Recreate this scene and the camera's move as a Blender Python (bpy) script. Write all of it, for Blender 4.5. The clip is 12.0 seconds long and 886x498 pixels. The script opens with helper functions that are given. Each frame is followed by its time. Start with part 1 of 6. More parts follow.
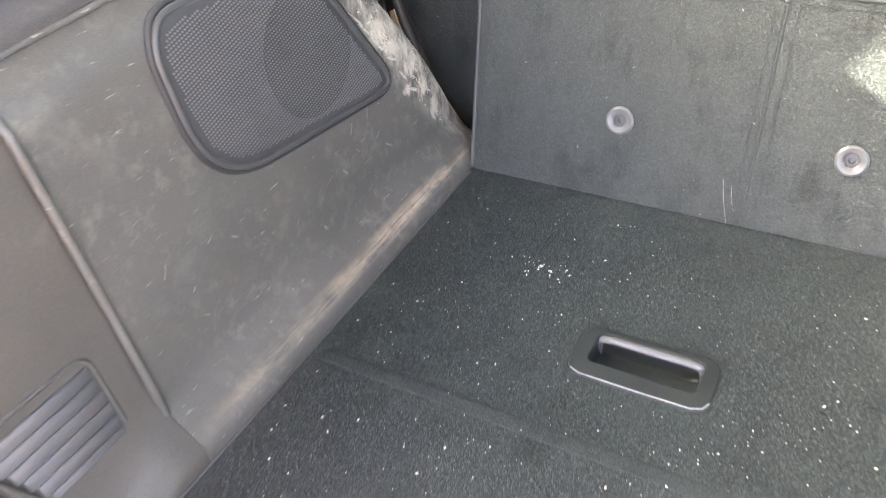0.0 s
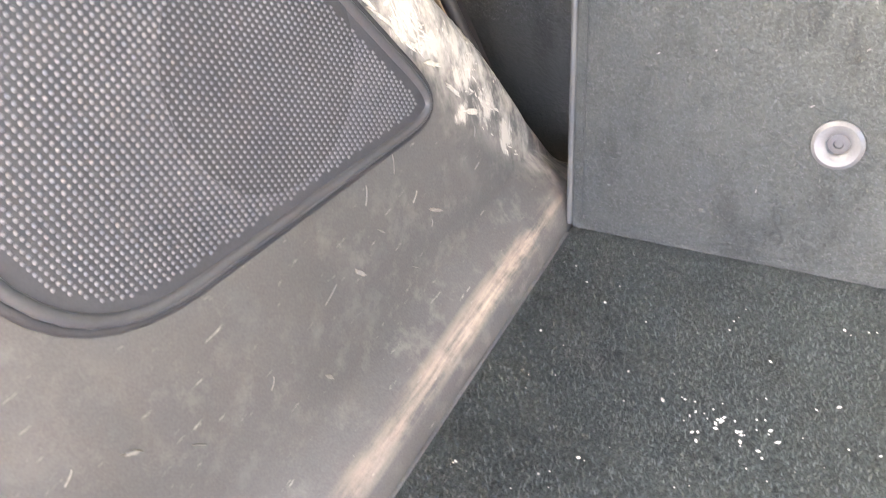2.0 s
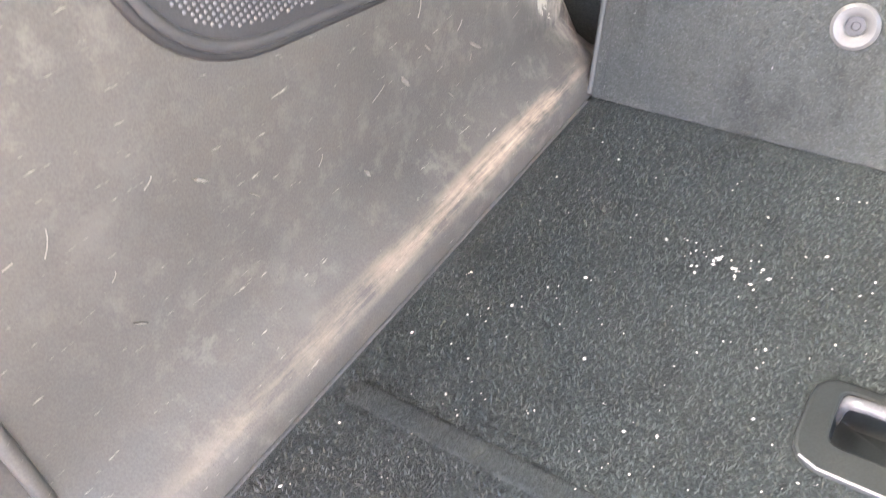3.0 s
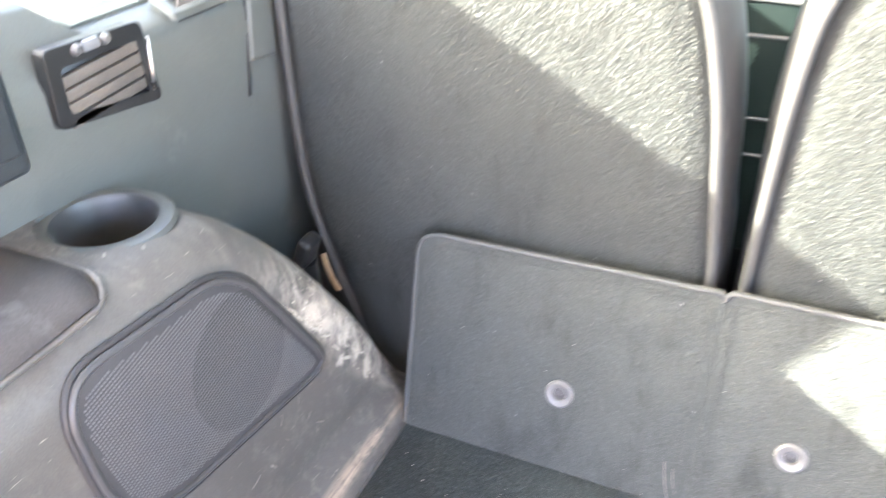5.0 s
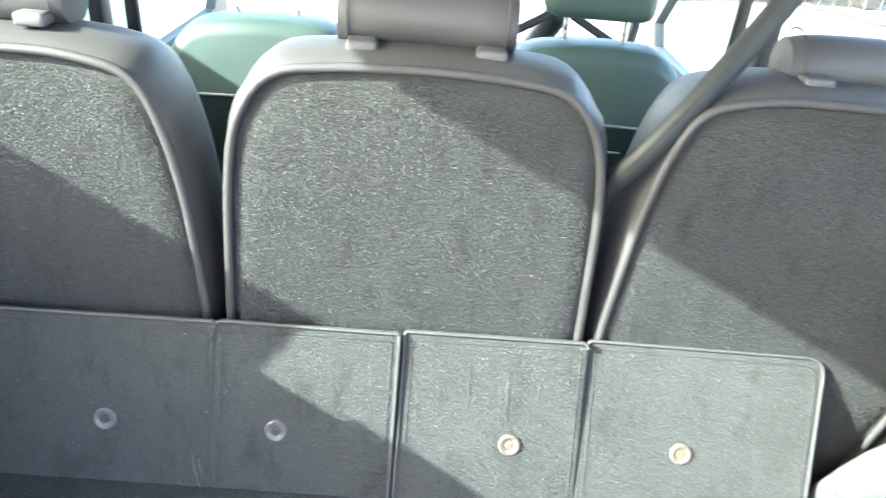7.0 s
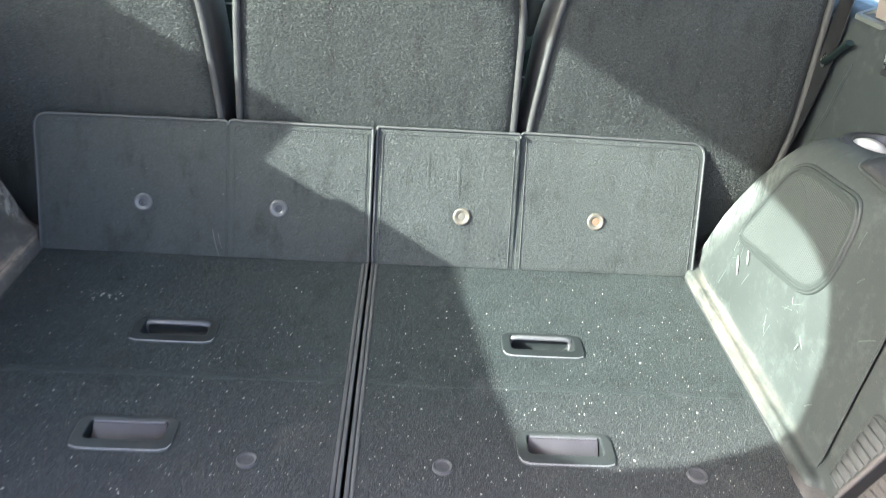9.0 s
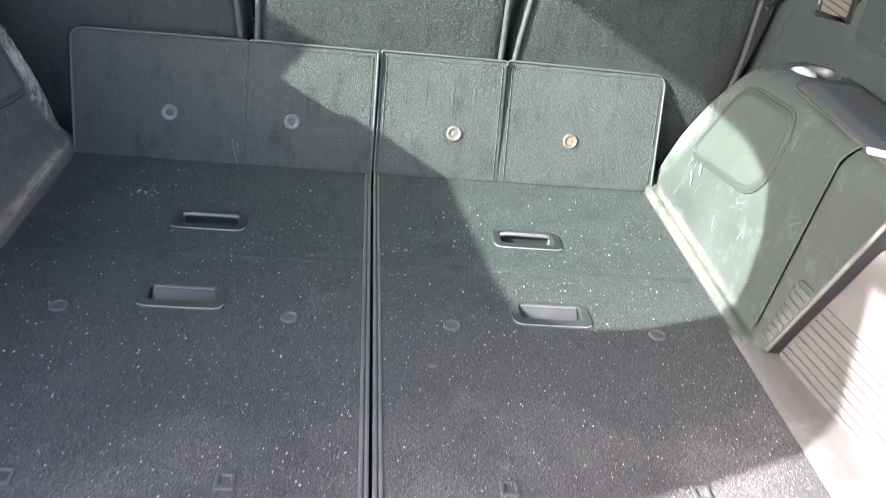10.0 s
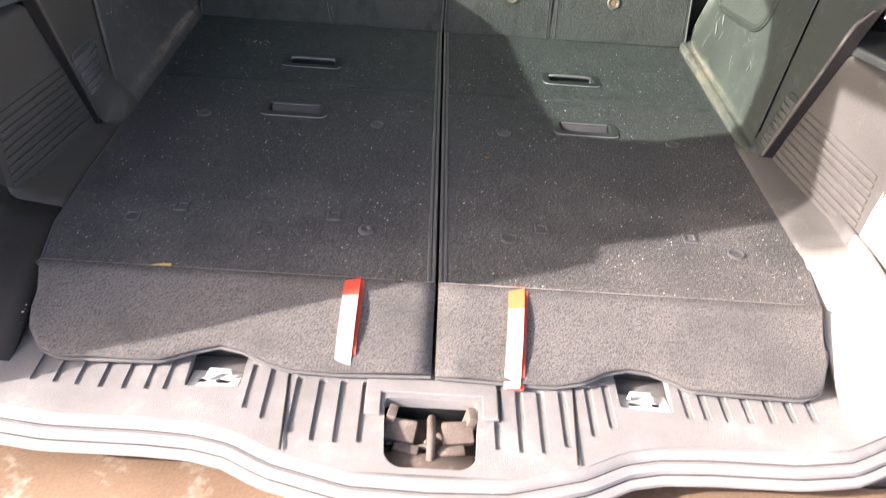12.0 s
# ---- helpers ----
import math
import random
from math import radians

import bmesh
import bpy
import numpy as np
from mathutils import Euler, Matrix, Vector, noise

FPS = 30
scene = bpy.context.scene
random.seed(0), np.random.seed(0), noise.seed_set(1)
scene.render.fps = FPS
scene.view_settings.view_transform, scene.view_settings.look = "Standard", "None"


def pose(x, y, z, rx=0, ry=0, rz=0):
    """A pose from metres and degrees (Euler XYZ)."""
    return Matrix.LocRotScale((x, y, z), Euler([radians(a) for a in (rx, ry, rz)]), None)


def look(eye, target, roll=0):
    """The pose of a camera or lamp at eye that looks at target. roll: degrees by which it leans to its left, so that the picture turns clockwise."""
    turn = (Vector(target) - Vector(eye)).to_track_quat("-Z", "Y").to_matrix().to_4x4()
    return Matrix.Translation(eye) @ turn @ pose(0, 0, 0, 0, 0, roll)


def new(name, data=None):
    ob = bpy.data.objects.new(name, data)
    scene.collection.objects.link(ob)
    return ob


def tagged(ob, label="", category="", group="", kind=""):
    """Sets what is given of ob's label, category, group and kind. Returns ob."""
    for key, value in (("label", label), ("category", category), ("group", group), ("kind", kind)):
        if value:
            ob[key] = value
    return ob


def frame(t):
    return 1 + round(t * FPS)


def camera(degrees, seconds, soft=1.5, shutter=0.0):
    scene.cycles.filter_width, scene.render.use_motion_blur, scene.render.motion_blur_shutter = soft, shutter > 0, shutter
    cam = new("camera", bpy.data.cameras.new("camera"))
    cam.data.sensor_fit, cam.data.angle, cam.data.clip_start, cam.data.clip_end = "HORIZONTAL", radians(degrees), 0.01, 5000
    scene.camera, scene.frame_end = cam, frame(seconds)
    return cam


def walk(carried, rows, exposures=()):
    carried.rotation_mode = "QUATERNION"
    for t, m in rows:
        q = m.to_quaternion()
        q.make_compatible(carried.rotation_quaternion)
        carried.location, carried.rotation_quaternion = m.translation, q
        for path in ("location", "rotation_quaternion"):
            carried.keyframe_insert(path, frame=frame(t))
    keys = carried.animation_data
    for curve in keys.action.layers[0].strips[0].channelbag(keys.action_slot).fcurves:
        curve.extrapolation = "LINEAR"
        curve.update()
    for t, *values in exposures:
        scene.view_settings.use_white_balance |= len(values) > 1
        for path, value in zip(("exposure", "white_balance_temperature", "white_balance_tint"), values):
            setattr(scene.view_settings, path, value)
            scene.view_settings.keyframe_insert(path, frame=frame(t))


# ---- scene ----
cam = camera(58.0, 12.0, soft=0.9, shutter=0.4)
PATH = [
    (0, (-0.131, -0.607, 0.461), (-0.993, 0.698, -0.786), -7.0),
    (0.5, (-0.178, -0.517, 0.42), (-1.054, 0.799, -0.805), -8.3),
    (1, (-0.262, -0.421, 0.371), (-1.177, 0.875, -0.847), -8.9),
    (1.5, (-0.308, -0.373, 0.345), (-1.254, 0.891, -0.883), -11.0),
    (2, (-0.298, -0.368, 0.333), (-1.271, 0.856, -0.914), -13.1),
    (2.5, (-0.284, -0.42, 0.294), (-1.216, 0.807, -0.981), -7.6),
    (2.7, (-0.292, -0.446, 0.287), (-1.207, 0.739, -1.04), -6.1),
    (4.3, (-0.29, -0.438, 0.468), (-1.104, 0.896, -0.78), -5.2),
    (4.5, (-0.268, -0.461, 0.489), (-1.096, 0.918, -0.7), -4.7),
    (5, (-0.203, -0.509, 0.577), (-0.91, 1.027, -0.491), -1.3),
    (5.5, (-0.153, -0.561, 0.639), (-0.66, 1.093, -0.365), 0.1),
    (6, (-0.135, -0.616, 0.677), (-0.473, 1.088, -0.313), 2.3),
    (6.5, (-0.065, -0.654, 0.696), (-0.208, 1.098, -0.258), 3.7),
    (7, (0.018, -0.701, 0.705), (0.063, 1.077, -0.211), 5.1),
    (7.5, (0.041, -0.762, 0.706), (0.247, 1.01, -0.199), 4.9),
    (7.7, (0.038, -0.8, 0.681), (0.352, 0.96, -0.216), 5.4),
    (9.3, (0.051, -1.107, 0.599), (0.128, 0.642, -0.366), 4.2),
    (9.5, (0.024, -1.143, 0.601), (0.163, 0.595, -0.378), 5.3),
    (10, (-0.038, -1.238, 0.598), (0.204, 0.469, -0.416), 7.6),
    (10.5, (-0.042, -1.313, 0.594), (0.114, 0.39, -0.443), 7.5),
    (11, (0.007, -1.445, 0.593), (0.094, 0.255, -0.457), 6.4),
    (11.5, (0.015, -1.523, 0.597), (0.044, 0.141, -0.512), 5.0),
    (12, (-0.028, -1.57, 0.592), (0.04, 0.052, -0.575), 5.0),
]
LIGHT = [(0.0, 4.74, 7450, 25), (2.0, 5.5, 8000, 28), (4.5, 5.4, 7500, 27), (5.5, 4.9, 6600, 26), (6.2, 4.5, 6350, 23), (7.0, 3.8, 6200, 20), (7.7, 3.35, 6150, 19), (9.5, 3.28, 6120, 18), (10.5, 3.38, 6280, 21), (11.0, 3.2, 6400, 22), (11.5, 2.8, 6500, 22), (12.0, 2.15, 6700, 21)]
walk(cam, [(t, look(eye, target, roll)) for t, eye, target, roll in PATH], LIGHT)

# ---- light ----
SUN_DIR = Vector((1.0, 0.40, -0.58)).normalized()
world = bpy.data.worlds.new("sky")
scene.world = world
world.use_nodes = True
wn = world.node_tree.nodes
sky = wn.new("ShaderNodeTexSky")
sky.sky_type = "NISHITA"
sky.sun_disc = False
sky.sun_elevation = radians(28.3)
sky.sun_rotation = radians(248.2)
sky.air_density = 0.75
sky.dust_density = 3.0
sky.ozone_density = 0.5
wn["Background"].inputs["Strength"].default_value = 0.185
world.node_tree.links.new(sky.outputs[0], wn["Background"].inputs["Color"])
sun = new("sun", bpy.data.lights.new("sun", "SUN"))
sun.data.energy = 3.05
sun.data.angle = radians(0.55)
sun.data.color = (1.0, 0.95, 0.88)
sun.matrix_world = look(-SUN_DIR * 6, (0, 0, 0))

# ---- materials ----
def mat(name, col, rough=0.6, var=0.2, scale=30.0, fine=600.0, bump=0.3, depth=0.0006, metal=0.0, spec=0.5, tint=None,
        stain=None, stain_at=0.62, stain_scale=14.0, sheen=0.0, island=0.0, coat=0.0):
    """Procedural surface: two scales of colour change, fine relief and optional stains."""
    m = bpy.data.materials.new(name)
    m.use_nodes = True
    nt = m.node_tree
    n, l = nt.nodes, nt.links
    b = n["Principled BSDF"]
    co = n.new("ShaderNodeTexCoord").outputs["Object"]

    def noise_tex(sc, detail=4.0, rg=0.6):
        shift = n.new("ShaderNodeMapping")
        shift.inputs["Location"].default_value = (7.31 / sc, 5.31 / sc, 9.31 / sc)
        l.new(co, shift.inputs["Vector"])
        t = n.new("ShaderNodeTexNoise")
        t.inputs["Scale"].default_value, t.inputs["Detail"].default_value, t.inputs["Roughness"].default_value = sc, detail, rg
        l.new(shift.outputs[0], t.inputs["Vector"])
        return t.outputs["Fac"]

    def ramp(fac, lo, hi, a, c):
        r = n.new("ShaderNodeMapRange")
        r.inputs["From Min"].default_value, r.inputs["From Max"].default_value = lo, hi
        r.inputs["To Min"].default_value, r.inputs["To Max"].default_value = a, c
        l.new(fac, r.inputs["Value"])
        return r.outputs["Result"]

    def mix(fac, a, c):
        x = n.new("ShaderNodeMix")
        x.data_type = "RGBA"
        for sock, v in ((x.inputs[0], fac), (x.inputs[6], a), (x.inputs[7], c)):
            if isinstance(v, (tuple, float)):
                sock.default_value = (*v, 1.0) if isinstance(v, tuple) else v
            else:
                l.new(v, sock)
        return x.outputs[2]

    big, small = noise_tex(scale), noise_tex(fine, 2.0)
    dark = tuple(c * (1 - var) for c in col)
    light = tuple(min(1.0, c * (1 + var)) for c in (tint or col))
    colour = mix(ramp(big, 0.3, 0.7, 0.0, 1.0), dark, light)
    grain = mix(ramp(small, 0.3, 0.7, 0.0, 1.0), tuple(c * (1 - var * 1.2) for c in col), tuple(min(1.0, c * (1 + var * 1.6)) for c in col))
    colour = mix(0.45, colour, grain)
    if stain:
        s_fac = ramp(noise_tex(stain_scale, 8.0, 0.72), stain_at, stain_at + 0.12, 0.0, 0.8)
        colour = mix(s_fac, colour, stain)
    l.new(colour, b.inputs["Base Color"])
    l.new(ramp(big, 0.3, 0.7, max(0.02, rough - 0.08), min(1.0, rough + 0.08)), b.inputs["Roughness"])
    b.inputs["Metallic"].default_value = metal
    b.inputs["Specular IOR Level"].default_value = spec
    b.inputs["Sheen Weight"].default_value = sheen
    b.inputs["Sheen Roughness"].default_value = 0.5
    b.inputs["Coat Weight"].default_value = coat
    if bump > 0:
        bn = n.new("ShaderNodeBump")
        bn.inputs["Strength"].default_value, bn.inputs["Distance"].default_value = bump, depth
        l.new(small, bn.inputs["Height"])
        l.new(bn.outputs["Normal"], b.inputs["Normal"])
    return m


def glass_mat():
    """Green-tinted car glass: clear tinted transmission with a little mirror gloss."""
    m = bpy.data.materials.new("green_tinted_glass")
    m.use_nodes = True
    n, l = m.node_tree.nodes, m.node_tree.links
    n.remove(n["Principled BSDF"])
    tr = n.new("ShaderNodeBsdfTransparent")
    tr.inputs["Color"].default_value = (0.895, 0.97, 0.925, 1)
    gl = n.new("ShaderNodeBsdfGlossy")
    gl.inputs["Roughness"].default_value = 0.02
    mx = n.new("ShaderNodeMixShader")
    mx.inputs[0].default_value = 0.04
    l.new(tr.outputs[0], mx.inputs[1])
    l.new(gl.outputs[0], mx.inputs[2])
    l.new(mx.outputs[0], n["Material Output"].inputs["Surface"])
    return m


def carpet_mat(name, col, light, scale=600.0, depth=0.0014, dust=0.0, var=0.25, smudge=0.0, lay=(0.8, 1.0, 1.0)):
    """Needled car carpet: short felted fibres that stand up in low light, with worn clouds and smudges."""
    m = mat(name, col, rough=0.95, var=var, scale=14.0, fine=scale, bump=0.0, spec=0.12, sheen=0.10)
    nt = m.node_tree
    n, l = nt.nodes, nt.links
    b = n["Principled BSDF"]
    co = n.new("ShaderNodeTexCoord").outputs["Object"]

    def tex(sc, stretch, detail, rg):
        mp = n.new("ShaderNodeMapping")
        mp.inputs["Scale"].default_value = stretch
        mp.inputs["Location"].default_value = (7.31 / sc, 5.31 / sc, 9.31 / sc)
        l.new(co, mp.inputs["Vector"])
        t = n.new("ShaderNodeTexNoise")
        t.inputs["Scale"].default_value, t.inputs["Detail"].default_value, t.inputs["Roughness"].default_value = sc, detail, rg
        l.new(mp.outputs[0], t.inputs["Vector"])
        return t.outputs["Fac"]

    def ramp(v, lo, hi, a=0.0, c=1.0):
        r = n.new("ShaderNodeMapRange")
        r.inputs["From Min"].default_value, r.inputs["From Max"].default_value = lo, hi
        r.inputs["To Min"].default_value, r.inputs["To Max"].default_value = a, c
        l.new(v, r.inputs["Value"])
        return r.outputs["Result"]

    def mix(fac, a, c, blend="MIX"):
        x = n.new("ShaderNodeMix")
        x.data_type = "RGBA"
        x.blend_type = blend
        l.new(fac, x.inputs[0])
        for sock, v in ((x.inputs[6], a), (x.inputs[7], c)):
            if isinstance(v, tuple):
                sock.default_value = (*v, 1.0)
            else:
                l.new(v, sock)
        return x.outputs[2]

    fib = tex(scale, lay, 4.0, 0.8)
    out = mix(ramp(fib, 0.44, 0.66), b.inputs["Base Color"].links[0].from_socket, light)
    # single pale hairs
    out = mix(ramp(tex(scale * 0.55, lay, 2.0, 0.6), 0.72, 0.78, 0.0, 0.45), out, tuple(min(1.0, c * 1.8) for c in light))
    if smudge > 0:
        # downward smudges and rubbed patches
        out = mix(ramp(tex(30.0, (1.0, 1.0, 0.35), 6.0, 0.65), 0.47, 0.34, 0.0, min(1.0, smudge * 1.5)), out, tuple(c * 0.6 for c in col))
        out = mix(ramp(tex(9.0, (1.0, 1.0, 0.6), 5.0, 0.6), 0.50, 0.80, 0.0, smudge * 0.6), out, tuple(min(1.0, (c + d) * 0.85) for c, d in zip(col, light)))
    if dust > 0:
        # trodden-in dust, thickest towards the tailgate
        sep = n.new("ShaderNodeSeparateXYZ")
        l.new(co, sep.inputs[0])
        both = n.new("ShaderNodeMath")
        l.new(tex(10.0, (1.0, 1.0, 1.0), 7.0, 0.6), both.inputs[0])
        l.new(ramp(sep.outputs["Y"], -0.50, -0.82, -0.24, 0.26), both.inputs[1])
        out = mix(ramp(sep.outputs["Y"], -0.26, -0.50, 0.0, 0.55), out, (0.105, 0.099, 0.102))
        tips = n.new("ShaderNodeMath")
        tips.operation = "MULTIPLY"
        l.new(ramp(both.outputs[0], 0.36, 0.82, 0.0, dust), tips.inputs[0])
        l.new(ramp(fib, 0.43, 0.55, 0.04, 1.0), tips.inputs[1])
        out = mix(tips.outputs[0], out, (0.365, 0.335, 0.31))
    l.new(out, b.inputs["Base Color"])
    bn = n.new("ShaderNodeBump")
    bn.inputs["Strength"].default_value, bn.inputs["Distance"].default_value = 1.0, depth
    l.new(fib, bn.inputs["Height"])
    l.new(bn.outputs["Normal"], b.inputs["Normal"])
    return m


def worn_mat(name, col, wear_col, edge_y, edge_z, dirt=1.35, torn=(), crest=0.0):
    """Scratched moulded plastic; a pale scuffed zone round the front edge and along the foot bead."""
    m = mat(name, col, rough=0.55, var=0.22, scale=9.0, fine=900.0, bump=0.25, depth=0.0004, stain=tuple(c * dirt for c in col), stain_at=0.54, stain_scale=18.0)
    nt = m.node_tree
    n, l = nt.nodes, nt.links
    b = n["Principled BSDF"]
    co = n.new("ShaderNodeTexCoord").outputs["Object"]
    sep = n.new("ShaderNodeSeparateXYZ")
    l.new(co, sep.inputs[0])

    def math_node(op, a, c=None):
        k = n.new("ShaderNodeMath")
        k.operation = op
        for i, v in enumerate((a, c)):
            if v is None:
                continue
            if isinstance(v, (int, float)):
                k.inputs[i].default_value = v
            else:
                l.new(v, k.inputs[i])
        return k.outputs[0]

    def map01(v, lo, hi):
        r = n.new("ShaderNodeMapRange")
        r.inputs["From Min"].default_value, r.inputs["From Max"].default_value = lo, hi
        l.new(v, r.inputs["Value"])
        return r.outputs["Result"]

    def tex(sc, vec=co, detail=7.0):
        t = n.new("ShaderNodeTexNoise")
        t.inputs["Scale"].default_value, t.inputs["Detail"].default_value, t.inputs["Roughness"].default_value = sc, detail, 0.7
        l.new(vec, t.inputs["Vector"])
        return t.outputs["Fac"]

    # streaks drawn along the slope of the front edge
    mp = n.new("ShaderNodeMapping")
    mp.inputs["Rotation"].default_value = (radians(50), 0, 0)
    mp.inputs["Scale"].default_value = (1.0, 2.6, 1.0)
    l.new(co, mp.inputs["Vector"])
    streak = tex(45.0, mp.outputs[0])
    blob = tex(26.0)
    slope = math_node("ADD", math_node("MULTIPLY", sep.outputs["Y"], 0.8), math_node("MULTIPLY", sep.outputs["Z"], 0.6))
    near_edge = math_node("MULTIPLY", map01(slope, edge_y, edge_y + 0.04), math_node("ADD", 0.12, map01(sep.outputs["Z"], 0.265, 0.205)))
    low_z = map01(sep.outputs["Z"], edge_z, edge_z - 0.008)
    if crest > 0:
        low_z = math_node("MULTIPLY", low_z, map01(sep.outputs["Z"], crest - 0.006, crest))
    y_band = map01(sep.outputs["Y"], -0.42, -0.05)
    worn = math_node("MULTIPLY", near_edge, map01(math_node("ADD", math_node("MULTIPLY", streak, 0.5), math_node("MULTIPLY", blob, 0.5)), 0.42, 0.56))
    y_band = math_node("MULTIPLY", y_band, map01(sep.outputs["Y"], 0.02, -0.03))
    drawn = n.new("ShaderNodeMapping")
    drawn.inputs["Scale"].default_value = (1.0, 0.08, 1.0)
    l.new(co, drawn.inputs["Vector"])
    bead = math_node("MULTIPLY", math_node("MULTIPLY", low_z, y_band), map01(math_node("ADD", math_node("MULTIPLY", tex(150.0, drawn.outputs[0]), 0.55), math_node("MULTIPLY", tex(16.0), 0.45)), 0.42, 0.57))
    # torn film: pale streaks drawn along the edge inside a few worn spots
    if torn:
        pull = n.new("ShaderNodeMapping")
        pull.inputs["Rotation"].default_value = (radians(55), 0, 0)
        pull.inputs["Scale"].default_value = (1.0, 1.0, 0.22)
        l.new(co, pull.inputs["Vector"])
        shreds = math_node("ADD", math_node("MULTIPLY", tex(210.0, pull.outputs[0], 5.0), 0.6), math_node("MULTIPLY", tex(55.0), 0.4))
        spots = None
        for y, z, r in torn:
            dy, dz = math_node("SUBTRACT", sep.outputs["Y"], y), math_node("SUBTRACT", sep.outputs["Z"], z)
            near = map01(math_node("SQRT", math_node("ADD", math_node("MULTIPLY", dy, dy), math_node("MULTIPLY", dz, dz))), r, r * 0.25)
            spots = near if spots is None else math_node("MAXIMUM", spots, near)
        worn = math_node("MAXIMUM", worn, map01(math_node("ADD", shreds, math_node("MULTIPLY", spots, 0.28)), 0.65, 0.75))
    # short fine scratches over the whole face
    sc_map = n.new("ShaderNodeMapping")
    sc_map.inputs["Rotation"].default_value = (radians(-25), 0, 0)
    sc_map.inputs["Scale"].default_value = (1.0, 1.0, 7.0)
    l.new(co, sc_map.inputs["Vector"])
    scratch = map01(tex(60.0, sc_map.outputs[0], 3.0), 0.66, 0.76)
    fac = math_node("MAXIMUM", math_node("MULTIPLY", math_node("MINIMUM", worn, 1.0), 0.75), math_node("MULTIPLY", scratch, 0.5))
    # soft rubbed marks
    rubbed = math_node("MULTIPLY", map01(tex(70.0, co, 4.0), 0.51, 0.68), map01(tex(7.0, co, 3.0), 0.40, 0.60))
    fac = math_node("MAXIMUM", fac, math_node("MULTIPLY", rubbed, 0.12))
    x = n.new("ShaderNodeMix")
    x.data_type = "RGBA"
    l.new(fac, x.inputs[0])
    l.new(b.inputs["Base Color"].links[0].from_socket, x.inputs[6])
    x.inputs[7].default_value = (*wear_col, 1.0)
    rub = n.new("ShaderNodeMix")
    rub.data_type = "RGBA"
    l.new(math_node("MULTIPLY", bead, 0.95), rub.inputs[0])
    l.new(x.outputs[2], rub.inputs[6])
    rub.inputs[7].default_value = (wear_col[0] * 0.95, wear_col[1] * 0.80, wear_col[2] * 0.70, 1.0)
    l.new(rub.outputs[2], b.inputs["Base Color"])
    return m


CARPET = carpet_mat("floor_carpet", (0.0315, 0.0406, 0.0397), (0.060, 0.0762, 0.0720), scale=700.0, depth=0.0030, dust=0.53, smudge=0.30, lay=(1.0, 0.5, 1.0))
FLAP_CARPET = carpet_mat("flap_carpet", (0.058, 0.065, 0.0615), (0.070, 0.078, 0.073), scale=460.0, depth=0.0024, var=0.20, smudge=0.45)
SEAT_CARPET = carpet_mat("seat_back_carpet", (0.0415, 0.0470, 0.0445), (0.053, 0.060, 0.056), scale=400.0, depth=0.0034, var=0.18, smudge=0.45)


def fibre_mat(source, name, lo, hi):
    """The carpet's colours, most tufts a little darker and a few clearly paler."""
    m = source.copy()
    m.name = name
    n, l = m.node_tree.nodes, m.node_tree.links
    b = n["Principled BSDF"]
    geo = n.new("ShaderNodeNewGeometry")
    r = n.new("ShaderNodeMapRange")
    r.inputs["To Min"].default_value, r.inputs["To Max"].default_value = lo, hi
    power = n.new("ShaderNodeMath")
    power.operation = "POWER"
    power.inputs[1].default_value = 3.0
    l.new(geo.outputs["Random Per Island"], power.inputs[0])
    l.new(power.outputs[0], r.inputs["Value"])
    x = n.new("ShaderNodeVectorMath")
    x.operation = "SCALE"
    l.new(b.inputs["Base Color"].links[0].from_socket, x.inputs[0])
    l.new(r.outputs["Result"], x.inputs["Scale"])
    l.new(x.outputs[0], b.inputs["Base Color"])
    for socket in (b.inputs["Normal"], b.inputs["Roughness"]):
        for link in list(socket.links):
            l.remove(link)
    b.inputs["Roughness"].default_value = 0.5
    b.inputs["Specular IOR Level"].default_value = 0.32
    return m


CARPET_FIBRE = fibre_mat(CARPET, "floor_carpet_fibre", 0.87, 1.42)
FLAP_FIBRE = fibre_mat(FLAP_CARPET, "flap_carpet_fibre", 0.90, 1.28)
SEAT_FIBRE = fibre_mat(SEAT_CARPET, "seat_carpet_fibre", 0.90, 1.30)
BINDING = mat("edge_binding", (0.048, 0.051, 0.052), 0.7, fine=1200, bump=0.4)
FLAP_BINDING = mat("grey_flap_binding", (0.060, 0.063, 0.062), 0.6, 0.15, 25.0, 1200.0, 0.4)
PALE_BINDING = mat("dusty_edge_binding", (0.10, 0.10, 0.10), 0.75, 0.25, 25.0, 1200.0, 0.4)
LINTY = mat("linty_fold", (0.30, 0.29, 0.28), 0.9, 0.4, 120.0, 1200.0, 0.4, stain=(0.10, 0.10, 0.10), stain_at=0.52, stain_scale=60.0)
WORN_L = worn_mat("scuffed_side_plastic", (0.087, 0.083, 0.076), (0.58, 0.53, 0.45), 0.020, 0.0265, crest=0.0185, torn=((-0.070, 0.178, 0.024), (-0.056, 0.160, 0.016), (-0.034, 0.131, 0.018), (-0.018, 0.104, 0.022), (-0.004, 0.070, 0.020), (-0.045, 0.112, 0.012)))
WORN_R = worn_mat("dusty_side_plastic", (0.052, 0.061, 0.057), (0.25, 0.265, 0.245), 0.02, 0.024, 1.75)
PLASTIC = mat("dark_trim_plastic", (0.082, 0.094, 0.094), 0.5, 0.18, 12.0, 1000.0, 0.3, 0.0003, stain=(0.10, 0.10, 0.09), stain_at=0.64)
DUSTY = mat("dusty_trim_plastic", (0.072, 0.066, 0.058), 0.65, 0.25, 9.0, 800.0, 0.25, 0.0003, stain=(0.11, 0.10, 0.085), stain_at=0.57)
